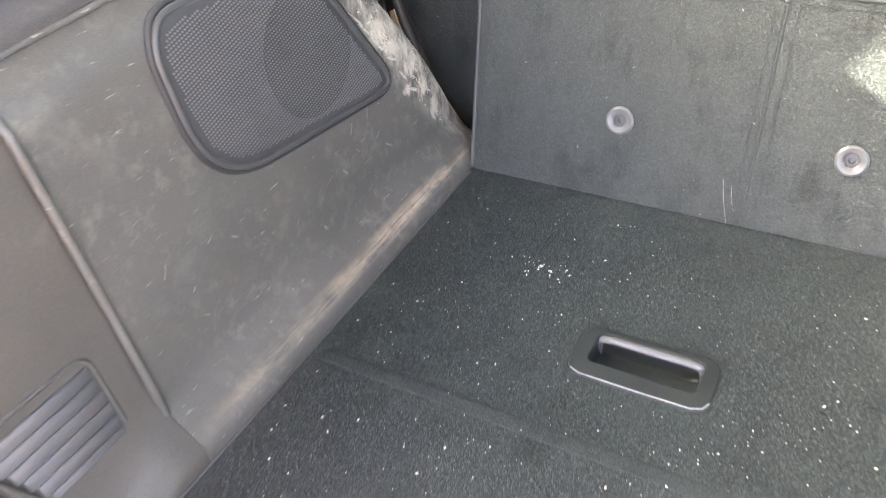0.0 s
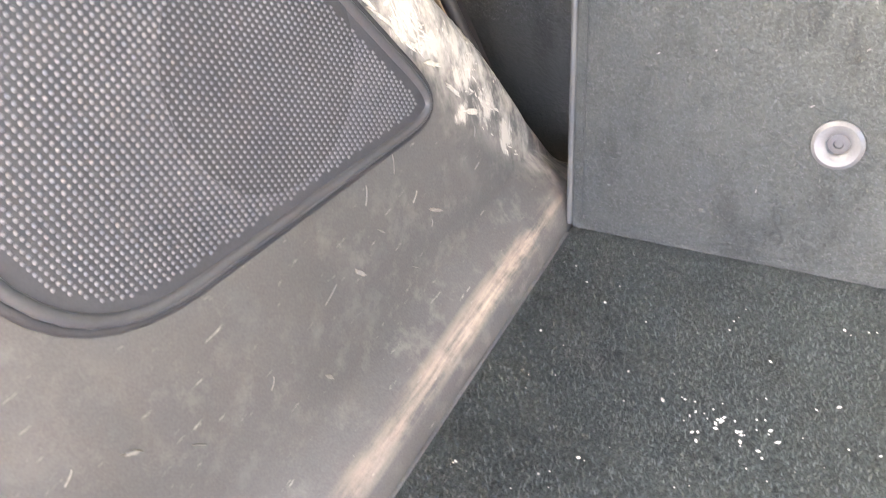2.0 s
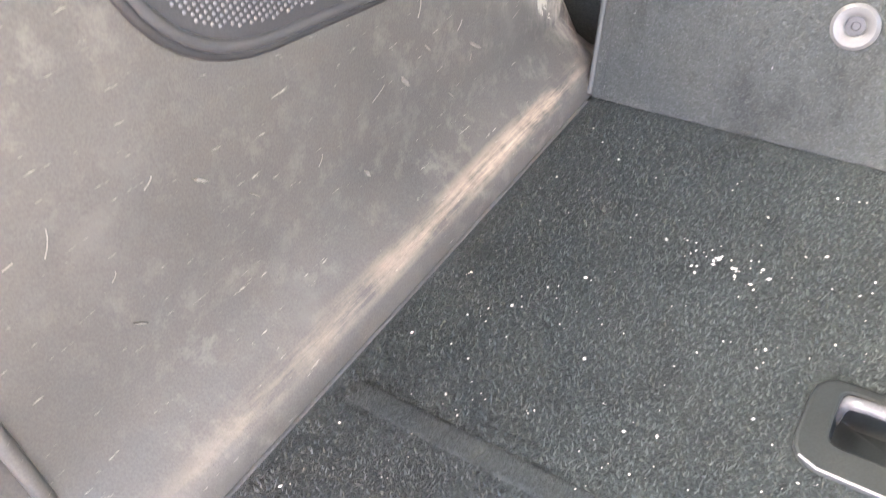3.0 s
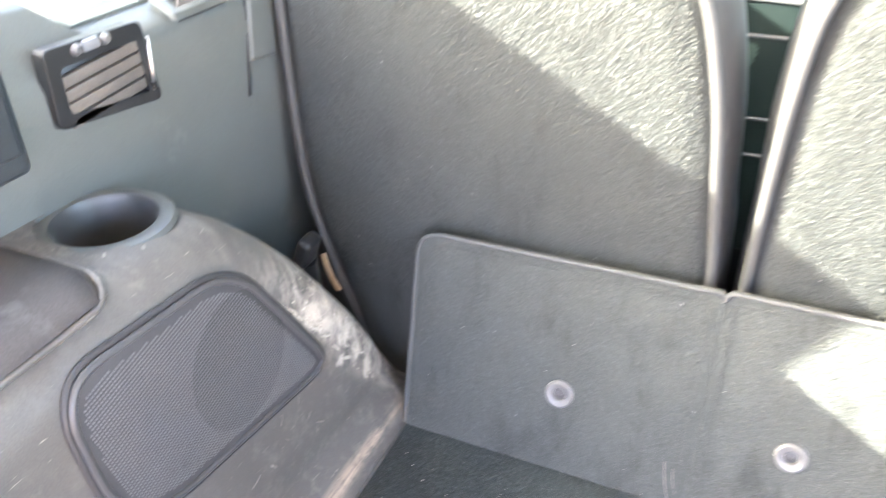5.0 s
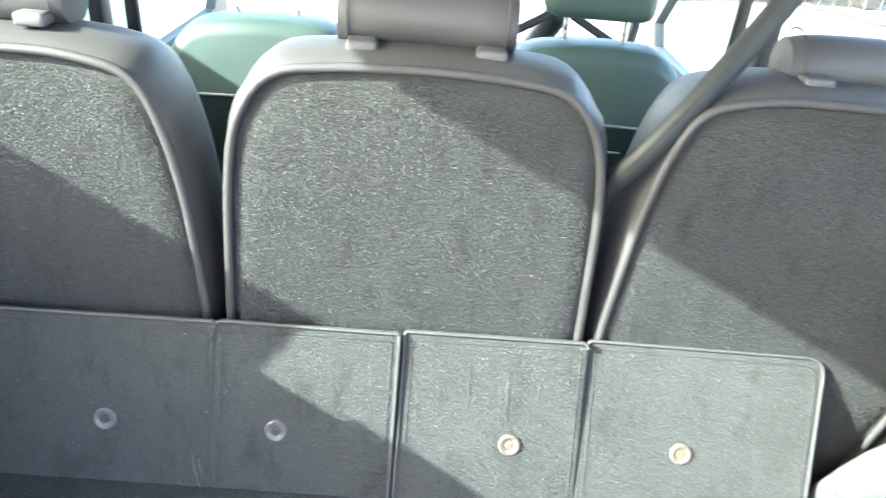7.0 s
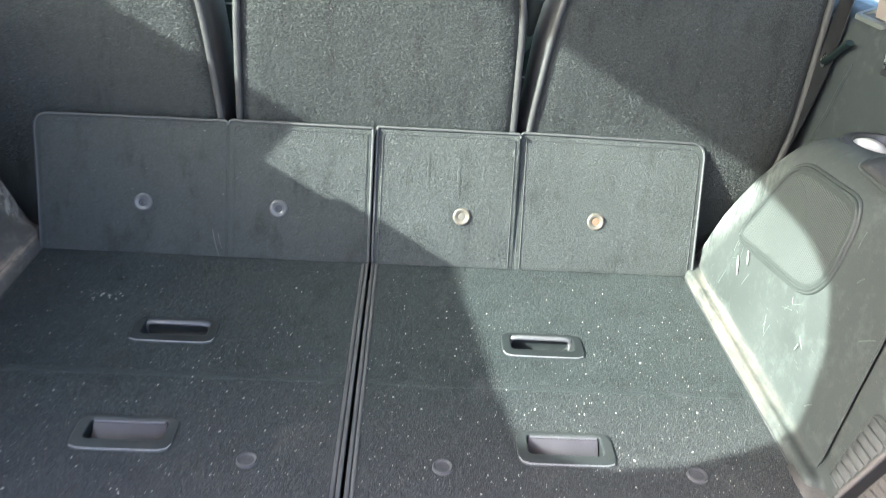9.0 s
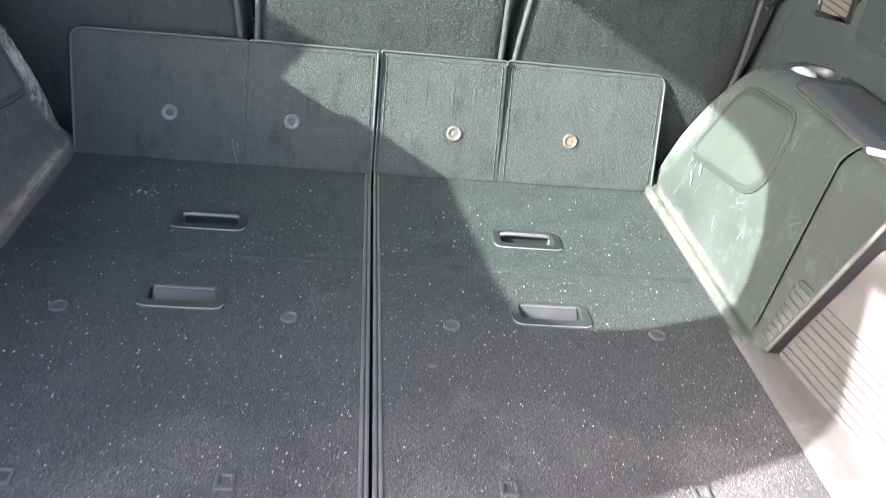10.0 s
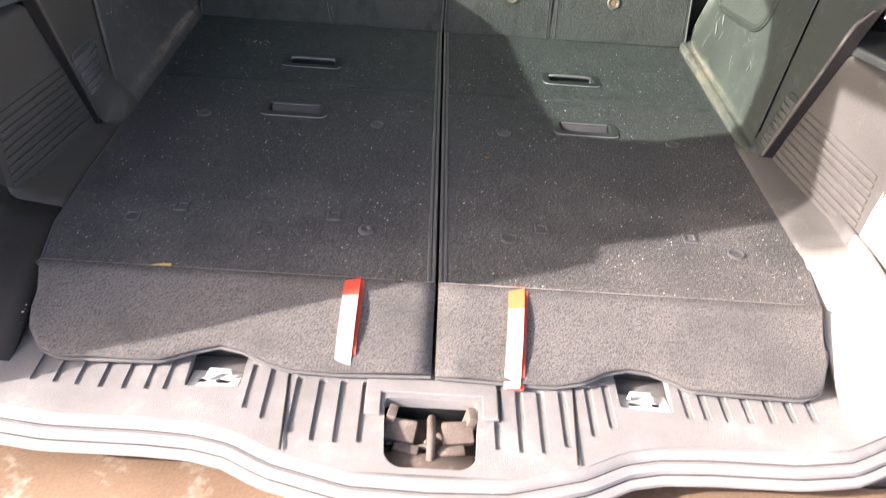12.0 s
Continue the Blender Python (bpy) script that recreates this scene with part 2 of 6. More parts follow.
# left rear trim, darkened for the shade it lies in
SHADED_TRIM = mat("shaded_brown_trim", (0.042, 0.039, 0.036), 0.6, 0.25, 9.0, 800.0, 0.3, 0.0004, stain=(0.07, 0.064, 0.058), stain_at=0.57)
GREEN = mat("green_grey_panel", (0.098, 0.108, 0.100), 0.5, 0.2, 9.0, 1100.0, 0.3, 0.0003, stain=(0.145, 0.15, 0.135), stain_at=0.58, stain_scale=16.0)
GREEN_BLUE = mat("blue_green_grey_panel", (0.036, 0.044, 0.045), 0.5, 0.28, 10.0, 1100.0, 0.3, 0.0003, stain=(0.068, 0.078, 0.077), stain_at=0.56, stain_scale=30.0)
BLACK = mat("black_plastic", (0.013, 0.014, 0.015), 0.45, 0.2, 30.0, 900.0, 0.2, 0.0003)
RAIL = mat("dark_rail_paint", (0.03, 0.03, 0.032), 0.5, 0.2, 10.0, 300.0, 0.1)
GREY = mat("grey_plastic", (0.17, 0.175, 0.185), 0.45, 0.12, 25.0, 900.0, 0.2, 0.0003)
GRILLE = mat("speaker_grille_plastic", (0.045, 0.045, 0.047), 0.5, 0.15, 20.0, 900.0, 0.2, 0.0003)
GRILLE_PALE = mat("dusty_speaker_grille", (0.044, 0.052, 0.048), 0.55, 0.15, 20.0, 900.0, 0.2, 0.0003)
STUD_PALE = mat("dusty_grille_studs", (0.074, 0.086, 0.079), 0.5, 0.15, 25.0, 900.0, 0.0)
GROOVE = mat("dark_groove", (0.028, 0.028, 0.029), 0.6, 0.2, 30.0, 900.0, 0.2, 0.0002)
RIM = mat("satin_speaker_rim", (0.060, 0.060, 0.061), 0.36, 0.12, 40.0, 900.0, 0.1, 0.0002)
CONE = mat("dim_speaker_cone", (0.033, 0.033, 0.034), 0.6, 0.15, 25.0, 900.0, 0.0)
STUD = mat("speaker_grille_studs", (0.105, 0.105, 0.108), 0.35, 0.2, 25.0, 900.0, 0.0)
VINYL = mat("grey_seat_leather", (0.058, 0.059, 0.058), 0.48, 0.1, 14.0, 700.0, 0.3, 0.0004)
GUIDE = mat("grey_guide_plastic", (0.085, 0.086, 0.088), 0.5, 0.12, 25.0, 900.0, 0.2, 0.0003)
PIPING = mat("dull_grey_piping", (0.046, 0.047, 0.046), 0.55, 0.1, 14.0, 700.0, 0.3, 0.0004)
BOLSTER = mat("dark_brown_leather", (0.036, 0.034, 0.033), 0.5, 0.15, 14.0, 700.0, 0.3, 0.0004)
GREEN_VINYL = mat("green_seat_leather", (0.044, 0.074, 0.065), 0.45, 0.1, 14.0, 700.0, 0.3, 0.0004)
DARK_GREEN = mat("dark_green_hard_plastic", (0.009, 0.018, 0.017), 0.4, 0.15, 14.0, 900.0, 0.2, 0.0003)
WHITE_RING = mat("pale_eyelet_plastic", (0.114, 0.114, 0.112), 0.35, 0.12, 120.0, 900.0, 0.1)
EYELET_BACK = mat("dim_eyelet_back", (0.055, 0.055, 0.056), 0.5, 0.2, 150.0, 900.0, 0.1)
BEIGE_RING = mat("yellowed_eyelet_plastic", (0.115, 0.103, 0.083), 0.5, 0.2, 150.0, 900.0, 0.1)
PLUG = mat("dull_grey_plug", (0.082, 0.081, 0.084), 0.4, 0.3, 160.0, 900.0, 0.2)
# strap colour paled to stand for full sun on the webbing
SUNLIT_STRAP = mat("sunlit_webbing", (0.46, 0.32, 0.28), 0.7, 0.12, 60.0, 900.0, 0.6, 0.0006)
SCRATCH = mat("dull_scratch", (0.20, 0.185, 0.16), 0.8, 0.2, 160.0, 700.0, 0.0)
POCKET = mat("dusty_pocket_plastic", (0.092, 0.088, 0.084), 0.62, 0.25, 12.0, 700.0, 0.5, 0.0006, stain=(0.15, 0.142, 0.132), stain_at=0.56)
LOUVRED_PALE = mat("lilac_grey_vent_slats", (0.105, 0.103, 0.105), 0.5, 0.2, 40.0, 900.0, 0.2)
LOUVRED = mat("dusty_vent_slats", (0.085, 0.092, 0.088), 0.55, 0.2, 40.0, 900.0, 0.2)
# right rear trim, lightened to stand for the sun on it
SUNLIT_TRIM = mat("sunlit_trim_plastic", (0.40, 0.385, 0.36), 0.6, 0.14, 10.0, 700.0, 0.5, 0.0006, stain=(0.30, 0.28, 0.25), stain_at=0.55)
FADED_TRIM = mat("faded_trim_plastic", (0.125, 0.120, 0.112), 0.62, 0.25, 10.0, 700.0, 0.5, 0.0006, stain=(0.20, 0.19, 0.175), stain_at=0.55)
BEZEL = mat("dusty_black_bezel", (0.022, 0.027, 0.027), 0.42, 0.3, 30.0, 900.0, 0.1, 0.0002, stain=(0.045, 0.045, 0.042), stain_at=0.6, stain_scale=40.0)
CUP_BEZEL = mat("dull_green_grey_bezel", (0.042, 0.047, 0.046), 0.38, 0.3, 30.0, 900.0, 0.1, 0.0002, stain=(0.07, 0.07, 0.066), stain_at=0.58, stain_scale=40.0)
# pale colour for the painted highlight on the bezel edges
EDGE_HIGHLIGHT = mat("painted_edge_highlight", (0.32, 0.32, 0.32), 0.35, 0.25, 120.0, 900.0, 0.1)
BAR = mat("satin_handle_plastic", (0.115, 0.115, 0.118), 0.2, 0.15, 60.0, 900.0, 0.1)
FLAPGREY = mat("lilac_grey_flap_plastic", (0.062, 0.057, 0.065), 0.45, 0.15, 40.0, 900.0, 0.2)
TAN = mat("worn_tan_metal", (0.34, 0.25, 0.17), 0.6, 0.3, 120.0, 900.0, 0.3)
STEEL = mat("dusty_brown_steel", (0.14, 0.112, 0.095), 0.7, 0.3, 60.0, 500.0, 0.5, 0.0008, stain=(0.27, 0.235, 0.20), stain_at=0.56, stain_scale=60.0)
LID_GREY = mat("scratched_grey_lid", (0.046, 0.047, 0.047), 0.55, 0.3, 12.0, 800.0, 0.4, 0.0004, stain=(0.085, 0.088, 0.085), stain_at=0.55, stain_scale=26.0)
LID = mat("stained_brown_lid", (0.050, 0.045, 0.043), 0.7, 0.35, 12.0, 800.0, 0.4, 0.0004, stain=(0.095, 0.098, 0.092), stain_at=0.52, stain_scale=20.0)
SOCKET = mat("dark_blue_grey_plastic", (0.030, 0.037, 0.041), 0.4, 0.2, 14.0, 900.0, 0.2, 0.0003, stain=(0.055, 0.062, 0.062), stain_at=0.6)
CUP_RIM = mat("smooth_green_grey_rim", (0.080, 0.088, 0.084), 0.4, 0.12, 20.0, 900.0, 0.15, 0.0003)
CUP_DARK = mat("dark_cup_plastic", (0.040, 0.043, 0.044), 0.35, 0.12, 20.0, 900.0, 0.15, 0.0003)
FLAKE = mat("torn_pale_plastic", (0.50, 0.455, 0.385), 0.35, 0.3, 200.0, 900.0, 0.3)
CHALK_GREEN = mat("pale_green_smear", (0.17, 0.19, 0.172), 0.8, 0.3, 160.0, 700.0, 0.4, 0.0005)
CHALK = mat("chalky_smear", (0.42, 0.39, 0.33), 0.85, 0.3, 160.0, 700.0, 0.5, 0.0006)
RUST = mat("rusty_eyelet", (0.17, 0.105, 0.06), 0.7, 0.35, 200.0, 900.0, 0.3)
METAL = mat("bare_metal", (0.62, 0.62, 0.60), 0.3, 0.15, 60.0, 700.0, 0.1, metal=1.0)
SILL = mat("grained_sill_plastic", (0.235, 0.23, 0.226), 0.6, 0.24, 14.0, 900.0, 1.0, 0.0009, stain=(0.33, 0.32, 0.305), stain_at=0.55)
SEAL = mat("rubber_seal", (0.25, 0.245, 0.24), 0.55, 0.15, 30.0, 700.0, 0.2, stain=(0.34, 0.32, 0.29), stain_at=0.6)
ORANGE = mat("orange_webbing", (0.58, 0.19, 0.07), 0.65, 0.12, 60.0, 900.0, 0.6, 0.0006)
RED = mat("red_webbing", (0.58, 0.07, 0.04), 0.7, 0.15, 60.0, 900.0, 0.6, 0.0006)
BELT = mat("beige_webbing", (0.23, 0.20, 0.18), 0.75, 0.1, 60.0, 900.0, 0.5, 0.0004)
DARK_BELT = mat("grey_green_webbing", (0.017, 0.023, 0.021), 0.55, 0.12, 60.0, 900.0, 0.5, 0.0004)
HEADLINER = mat("headliner_cloth", (0.42, 0.415, 0.40), 0.9, 0.08, 20.0, 500.0, 0.3)
PAINT = mat("dark_green_body_paint", (0.03, 0.07, 0.06), 0.3, 0.1, 8.0, 300.0, 0.0, coat=0.5)
BUMPER = mat("faded_bumper_paint", (0.25, 0.172, 0.115), 0.65, 0.2, 14.0, 300.0, 0.3, stain=(0.50, 0.45, 0.37), stain_at=0.57, stain_scale=16.0)
GROUND = mat("concrete_yard", (0.40, 0.345, 0.275), 0.9, 0.15, 0.8, 30.0, 0.4, 0.004, stain=(0.45, 0.40, 0.33))
CRUMB = mat("pale_crumbs", (0.62, 0.59, 0.53), 0.7, 0.3, 300.0, 900.0, 0.0)
WOOD = mat("yellow_twig", (0.60, 0.42, 0.16), 0.7, 0.2, 200.0, 900.0, 0.2)
LOUVRE = mat("brown_grey_vent_slat", (0.105, 0.093, 0.082), 0.5, 0.2, 60.0, 900.0, 0.2)
WALLMAT = mat("pale_render", (0.42, 0.40, 0.37), 0.9, 0.1, 2.0, 60.0, 0.3, 0.002)
WHITE_METAL = mat("white_painted_steel", (0.75, 0.75, 0.73), 0.4, 0.06, 10.0, 300.0, 0.05)
TYRE = mat("tyre_rubber", (0.02, 0.02, 0.021), 0.8, 0.2, 30.0, 300.0, 0.3)
GLASS = glass_mat()


# ---- mesh helpers ----
def mesh_ob(name, verts, faces, material, smooth=True, angle=40.0):
    me = bpy.data.meshes.new(name)
    me.from_pydata([tuple(float(c) for c in v) for v in verts], [], faces)
    me.materials.append(material)
    if smooth:
        me.polygons.foreach_set("use_smooth", [True] * len(me.polygons))
        me.set_sharp_from_angle(angle=radians(angle))
    me.update()
    return new(name, me)


def fix_normals(ob):
    bm = bmesh.new()
    bm.from_mesh(ob.data)
    bmesh.ops.remove_doubles(bm, verts=bm.verts, dist=1e-5)
    bmesh.ops.recalc_face_normals(bm, faces=bm.faces)
    bm.to_mesh(ob.data)
    bm.free()
    return ob


def thing(name, label, category, at=(0, 0, 0), group="", kind=""):
    e = new(name)
    e.location = at
    e.empty_display_size = 0.02
    bpy.context.view_layer.update()
    return tagged(e, label, category, group, kind)


def under(parent, ob, label=""):
    """Hang ob under a thing, keeping it where it is."""
    ob.parent = parent
    ob.matrix_parent_inverse = Matrix.Translation(-Vector(parent.location)) if parent.parent is None else parent.matrix_world.inverted()
    return tagged(ob, label)


def grid(name, rows, material, keep=None, close_u=False, thick=0.0, smooth=True, angle=40.0):
    """A sheet through rows of points; thick > 0 gives it a back and rims."""
    r, c = len(rows), len(rows[0])
    verts = [p for row in rows for p in row]
    faces = []
    for i in range(r - 1):
        for j in range(c if close_u else c - 1):
            k = (j + 1) % c
            q = (i * c + j, i * c + k, (i + 1) * c + k, (i + 1) * c + j)
            if keep is None or keep(sum((Vector(verts[x]) for x in q), Vector()) / 4):
                faces.append(q)
    ob = mesh_ob(name, verts, faces, material, smooth, angle)
    if thick:
        md = ob.modifiers.new("thickness", "SOLIDIFY")
        md.thickness, md.offset = thick, -1.0
    return ob


def rbox(name, size, at, material, bevel=0.004, seg=2, rot=(0, 0, 0)):
    bm = bmesh.new()
    bmesh.ops.create_cube(bm, size=1.0, matrix=Matrix.Diagonal((*size, 1)))
    bmesh.ops.bevel(bm, geom=bm.edges[:], offset=min(bevel, min(size) * 0.45), segments=seg, profile=0.6, affect="EDGES")
    bm.transform(pose(*at, *rot))
    me = bpy.data.meshes.new(name)
    bm.to_mesh(me)
    bm.free()
    me.materials.append(material)
    me.polygons.foreach_set("use_smooth", [True] * len(me.polygons))
    me.set_sharp_from_angle(angle=radians(50))
    return new(name, me)


def tube(name, pts, r, material, closed=False, sides=10, flat=1.0):
    """A round bar along points; flat squashes it along the path's up."""
    pts = [Vector(p) for p in pts]
    n = len(pts)
    rings, side_v = [], None
    for i, p in enumerate(pts):
        a = pts[(i - 1) % n] if closed or i else p
        b = pts[(i + 1) % n] if closed or i < n - 1 else p
        t = (b - a).normalized()
        if side_v is None:
            side_v = t.cross(Vector((0, 0, 1)) if abs(t.z) < 0.9 else Vector((0, 1, 0)))
        s = (side_v - t * side_v.dot(t)).normalized()
        side_v = s
        u = s.cross(t)
        rings.append([p + (s * math.cos(w) + u * math.sin(w) * flat) * r for w in (2 * math.pi * k / sides for k in range(sides))])
    verts = [v for ring in rings for v in ring]
    faces = [(i * sides + k, i * sides + (k + 1) % sides, ((i + 1) % n) * sides + (k + 1) % sides, ((i + 1) % n) * sides + k)
             for i in range(n if closed else n - 1) for k in range(sides)]
    if not closed:
        faces += [tuple(range(sides))[::-1], tuple((n - 1) * sides + k for k in range(sides))]
    return fix_normals(mesh_ob(name, verts, faces, material, angle=60))


def lathe(name, prof, at, material, axis=None, sides=28):
    """Turned body: profile of (radius, height) round z, then turned by axis (a matrix)."""
    m = Matrix.Translation(at) @ (axis or Matrix())
    rows = [[m @ Vector((r * math.cos(2 * math.pi * k / sides), r * math.sin(2 * math.pi * k / sides), h)) for k in range(sides)] for r, h in prof]
    ob = grid(name, rows, material, close_u=True, angle=35)
    return fix_normals(ob)


def rounded(points, radius, seg=6):
    """Round the corners of a closed polygon of (a, b)."""
    out = []
    n = len(points)
    for i in range(n):
        p, a, b = Vector(points[i]), Vector(points[i - 1]), Vector(points[(i + 1) % n])
        r = radius[i] if isinstance(radius, (list, tuple)) else radius
        u, v = (a - p).normalized(), (b - p).normalized()
        r = min(r, (a - p).length * 0.48, (b - p).length * 0.48)
        for k in range(seg + 1):
            t = k / seg
            out.append(tuple((1 - t) ** 2 * (p + u * r) + 2 * t * (1 - t) * p + t * t * (p + v * r)))
    return out


def prism(name, outline, place, depth, material, holes=(), bevel=0.0, smooth=True):
    """A slab with a closed outline of (a, b) and holes, put into space by place(a, b, d), d from 0 (front) to depth."""
    bm = bmesh.new()
    edges = []
    for loop in (outline, *holes):
        vs = [bm.verts.new((a, b, 0)) for a, b in loop]
        edges += [bm.edges.new((vs[i], vs[(i + 1) % len(vs)])) for i in range(len(vs))]
    bmesh.ops.triangle_fill(bm, use_beauty=True, use_dissolve=False, edges=edges)
    front = list(bm.faces)
    ext = bmesh.ops.extrude_face_region(bm, geom=front)
    for g in ext["geom"]:
        if isinstance(g, bmesh.types.BMVert):
            g.co.z = depth
    bmesh.ops.recalc_face_normals(bm, faces=bm.faces)
    if bevel:
        sharp = [e for e in bm.edges if len(e.link_faces) == 2 and e.calc_face_angle(0) > 1.0 and max(v.co.z for v in e.verts) < 1e-6]
        bmesh.ops.bevel(bm, geom=sharp, offset=bevel, segments=2, profile=0.5, affect="EDGES")
    for v in bm.verts:
        v.co = Vector(place(*v.co))
    bmesh.ops.recalc_face_normals(bm, faces=bm.faces)
    me = bpy.data.meshes.new(name)
    bm.to_mesh(me)
    bm.free()
    me.materials.append(material)
    if smooth and not bevel:
        me.polygons.foreach_set("use_smooth", [True] * len(me.polygons))
        me.set_sharp_from_angle(angle=radians(35))
    return new(name, me)


def ribbon(name, pts, width_dir, width, thick, material):
    """A flat strap along points."""
    w = Vector(width_dir).normalized() * width / 2
    pts = [Vector(p) for p in pts]
    rows = []
    for i, p in enumerate(pts):
        t = (pts[min(i + 1, len(pts) - 1)] - pts[max(i - 1, 0)]).normalized()
        nrm = t.cross(w).normalized() * thick / 2
        rows.append([p - w - nrm, p + w - nrm, p + w + nrm, p - w + nrm])
    ob = grid(name, rows, material, close_u=True, angle=50)
    me = ob.data
    bm = bmesh.new()
    bm.from_mesh(me)
    bm.verts.ensure_lookup_table()
    n = len(bm.verts)
    bm.faces.new([bm.verts[k] for k in (0, 1, 2, 3)])
    bm.faces.new([bm.verts[n - 4 + k] for k in (3, 2, 1, 0)])
    bmesh.ops.recalc_face_normals(bm, faces=bm.faces)
    bm.to_mesh(me)
    bm.free()
    return ob


def lint(parent, spots, normal, seed):
    """Pale specks and short hairs caught in a carpet."""
    gen = random.Random(seed)
    nv = Vector(normal).normalized()
    ta = nv.orthogonal().normalized()
    tb = nv.cross(ta)
    verts, faces = [], []
    for p in spots:
        w, ln, wd = gen.uniform(0, 6.28), gen.uniform(0.0005, 0.0017), gen.uniform(0.00025, 0.0005)
        u = ta * math.cos(w) + tb * math.sin(w)
        v = nv.cross(u)
        c = Vector(p) + nv * 0.0022
        base = len(verts)
        verts += [c - u * ln, c - v * wd, c + u * ln, c + v * wd, c + nv * 0.0006]
        faces += [(base + k, base + (k + 1) % 4, base + 4) for k in range(4)]
    ob = mesh_ob("lint", verts, faces, LINTY, smooth=False)
    ob["kind"] = "stuff"
    return under(parent, ob, "pale lint caught in the carpet")


def lerp(table, x):
    xs, ys = zip(*sorted(table))
    return float(np.interp(x, xs, ys))


def pile(parent, spots, normal, material, length, width, seed, rise=0.75):
    """Short carpet fibres standing up from a surface, one small blade at each spot."""
    gen = np.random.default_rng(seed)
    p = np.asarray(spots, dtype=np.float32)
    n = len(p)
    nv = np.array(Vector(normal).normalized())
    ta = np.array(Vector(normal).orthogonal().normalized())
    tb = np.cross(nv, ta)
    ang = gen.uniform(0, 2 * math.pi, n)
    t = np.cos(ang)[:, None] * ta + np.sin(ang)[:, None] * tb
    side = np.cross(nv, t) * (width / 2)
    tip = p + nv * (length * gen.uniform(0.10, rise, n))[:, None] + t * (length * gen.uniform(0.4, 1.1, n))[:, None]
    co = np.empty((n, 3, 3), dtype=np.float32)
    co[:, 0], co[:, 1], co[:, 2] = p - side, p + side, tip
    me = bpy.data.meshes.new("fuzz")
    me.vertices.add(3 * n)
    me.vertices.foreach_set("co", co.ravel())
    me.loops.add(3 * n)
    me.loops.foreach_set("vertex_index", np.arange(3 * n, dtype=np.int32))
    me.polygons.add(n)
    me.polygons.foreach_set("loop_start", np.arange(0, 3 * n, 3, dtype=np.int32))
    me.update(calc_edges=True)
    me.validate()
    me.materials.append(material)
    ob = new("fuzz", me)
    ob["kind"] = "stuff"
    return under(parent, ob)


# ---- outside ----
ground = rbox("ground", (900, 900, 0.4), (0, 0, -0.92), GROUND, 0.01, 1)
tagged(ground, "pale worn concrete yard under the car", "ground", kind="structure")

# ---- car shell ----
WINDOW = [(0.12, 0.412), (-0.10, 0.412), (-0.150, 0.440), (-0.21, 0.447), (-0.25, 0.468), (-0.42, 0.477), (-0.60, 0.492), (-0.73, 0.506), (-0.80, 0.555),
          (-0.835, 0.62), (-0.845, 0.75), (-0.835, 0.83), (-0.80, 0.89), (-0.72, 0.915), (-0.60, 0.914), (-0.40, 0.90), (-0.20, 0.877), (0.12, 0.865)]
FRONT_WINDOW = [(0.23, 0.36), (0.23, 0.86), (1.20, 0.82), (1.85, 0.24), (1.80, 0.18), (0.80, 0.18)]
for s, side in ((-1, "left"), (1, "right")):
    outer = [(-1.00, -0.10), (-1.035, 0.06), (-1.046, 0.13), (-1.077, 0.33), (-1.088, 0.40), (-1.110, 0.42), (-1.110, 0.513), (-1.075, 0.520), (-1.090, 0.60), (-1.092, 0.675), (-1.073, 0.72), (-1.031, 0.865), (-1.00, 0.97), (1.35, 0.97), (1.95, 0.45), (1.95, -0.45), (-0.60, -0.45)]
    win = WINDOW if s < 0 else [(0.205, 0.412)] + WINDOW[1:-1] + [(0.205, 0.865)]
    wall = prism("wall_" + side, outer, lambda a, b, d, s=s: (s * (0.68 + d), a, b), 0.03, GREEN, holes=(win, FRONT_WINDOW))
    tagged(wall, "green-grey inner body side with a rear quarter window", "car side", kind="structure")
    for k, loop in enumerate((win, FRONT_WINDOW)):
        pane = prism("window_%d" % (k + 1 + (2 if s > 0 else 0)), [(y, z) for y, z in loop], lambda a, b, d, s=s: (s * (0.693 + d), a, b), 0.004, GLASS, smooth=False)
        tagged(pane, "clear side window glass", "window", kind="structure")
# white panel added outside to block low sun and whiten the window view
blocker = thing("sun_blocker", "white panel added beside the car to block the sun", "wall", (-0.97, 1.2, -0.72), kind="structure")
under(blocker, rbox("blocker_face", (0.05, 3.0, 1.40), (-0.975, 1.232, -0.013), WHITE_METAL, 0.01, 2))
# unseen wall added far behind to cut the low skylight
unseen_wall = rbox("sky_blocking_wall", (26.0, 0.25, 2.2), (0.5, -13.0, 0.38), WALLMAT, 0.02, 2)
tagged(unseen_wall, "unseen plain wall added behind the car to cut skylight", "wall", kind="structure")
ceiling = prism("ceiling", [(-0.72, -1.02), (0.72, -1.02), (0.72, 1.36), (-0.72, 1.36)], lambda a, b, d: (a, b, 0.945 + 0.03 * (1 - (a / 0.72) ** 2) + d), 0.03, HEADLINER)
tagged(ceiling, "pale cloth headliner under the car roof", "ceiling", kind="structure")
# tailgate out of view, sized to hold off skylight and stray sun
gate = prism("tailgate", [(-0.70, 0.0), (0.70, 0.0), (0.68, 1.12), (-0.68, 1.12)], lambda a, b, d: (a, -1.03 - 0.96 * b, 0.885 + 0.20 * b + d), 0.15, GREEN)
tagged(gate, "unseen raised tailgate added to shade the load opening", "tailgate", kind="structure")
cabin = rbox("floor", (1.36, 2.4, 0.05), (0, 0.74, -0.325), BLACK, 0.005, 1)
tagged(cabin, "dark cabin floor below the seats", "floor", kind="structure")
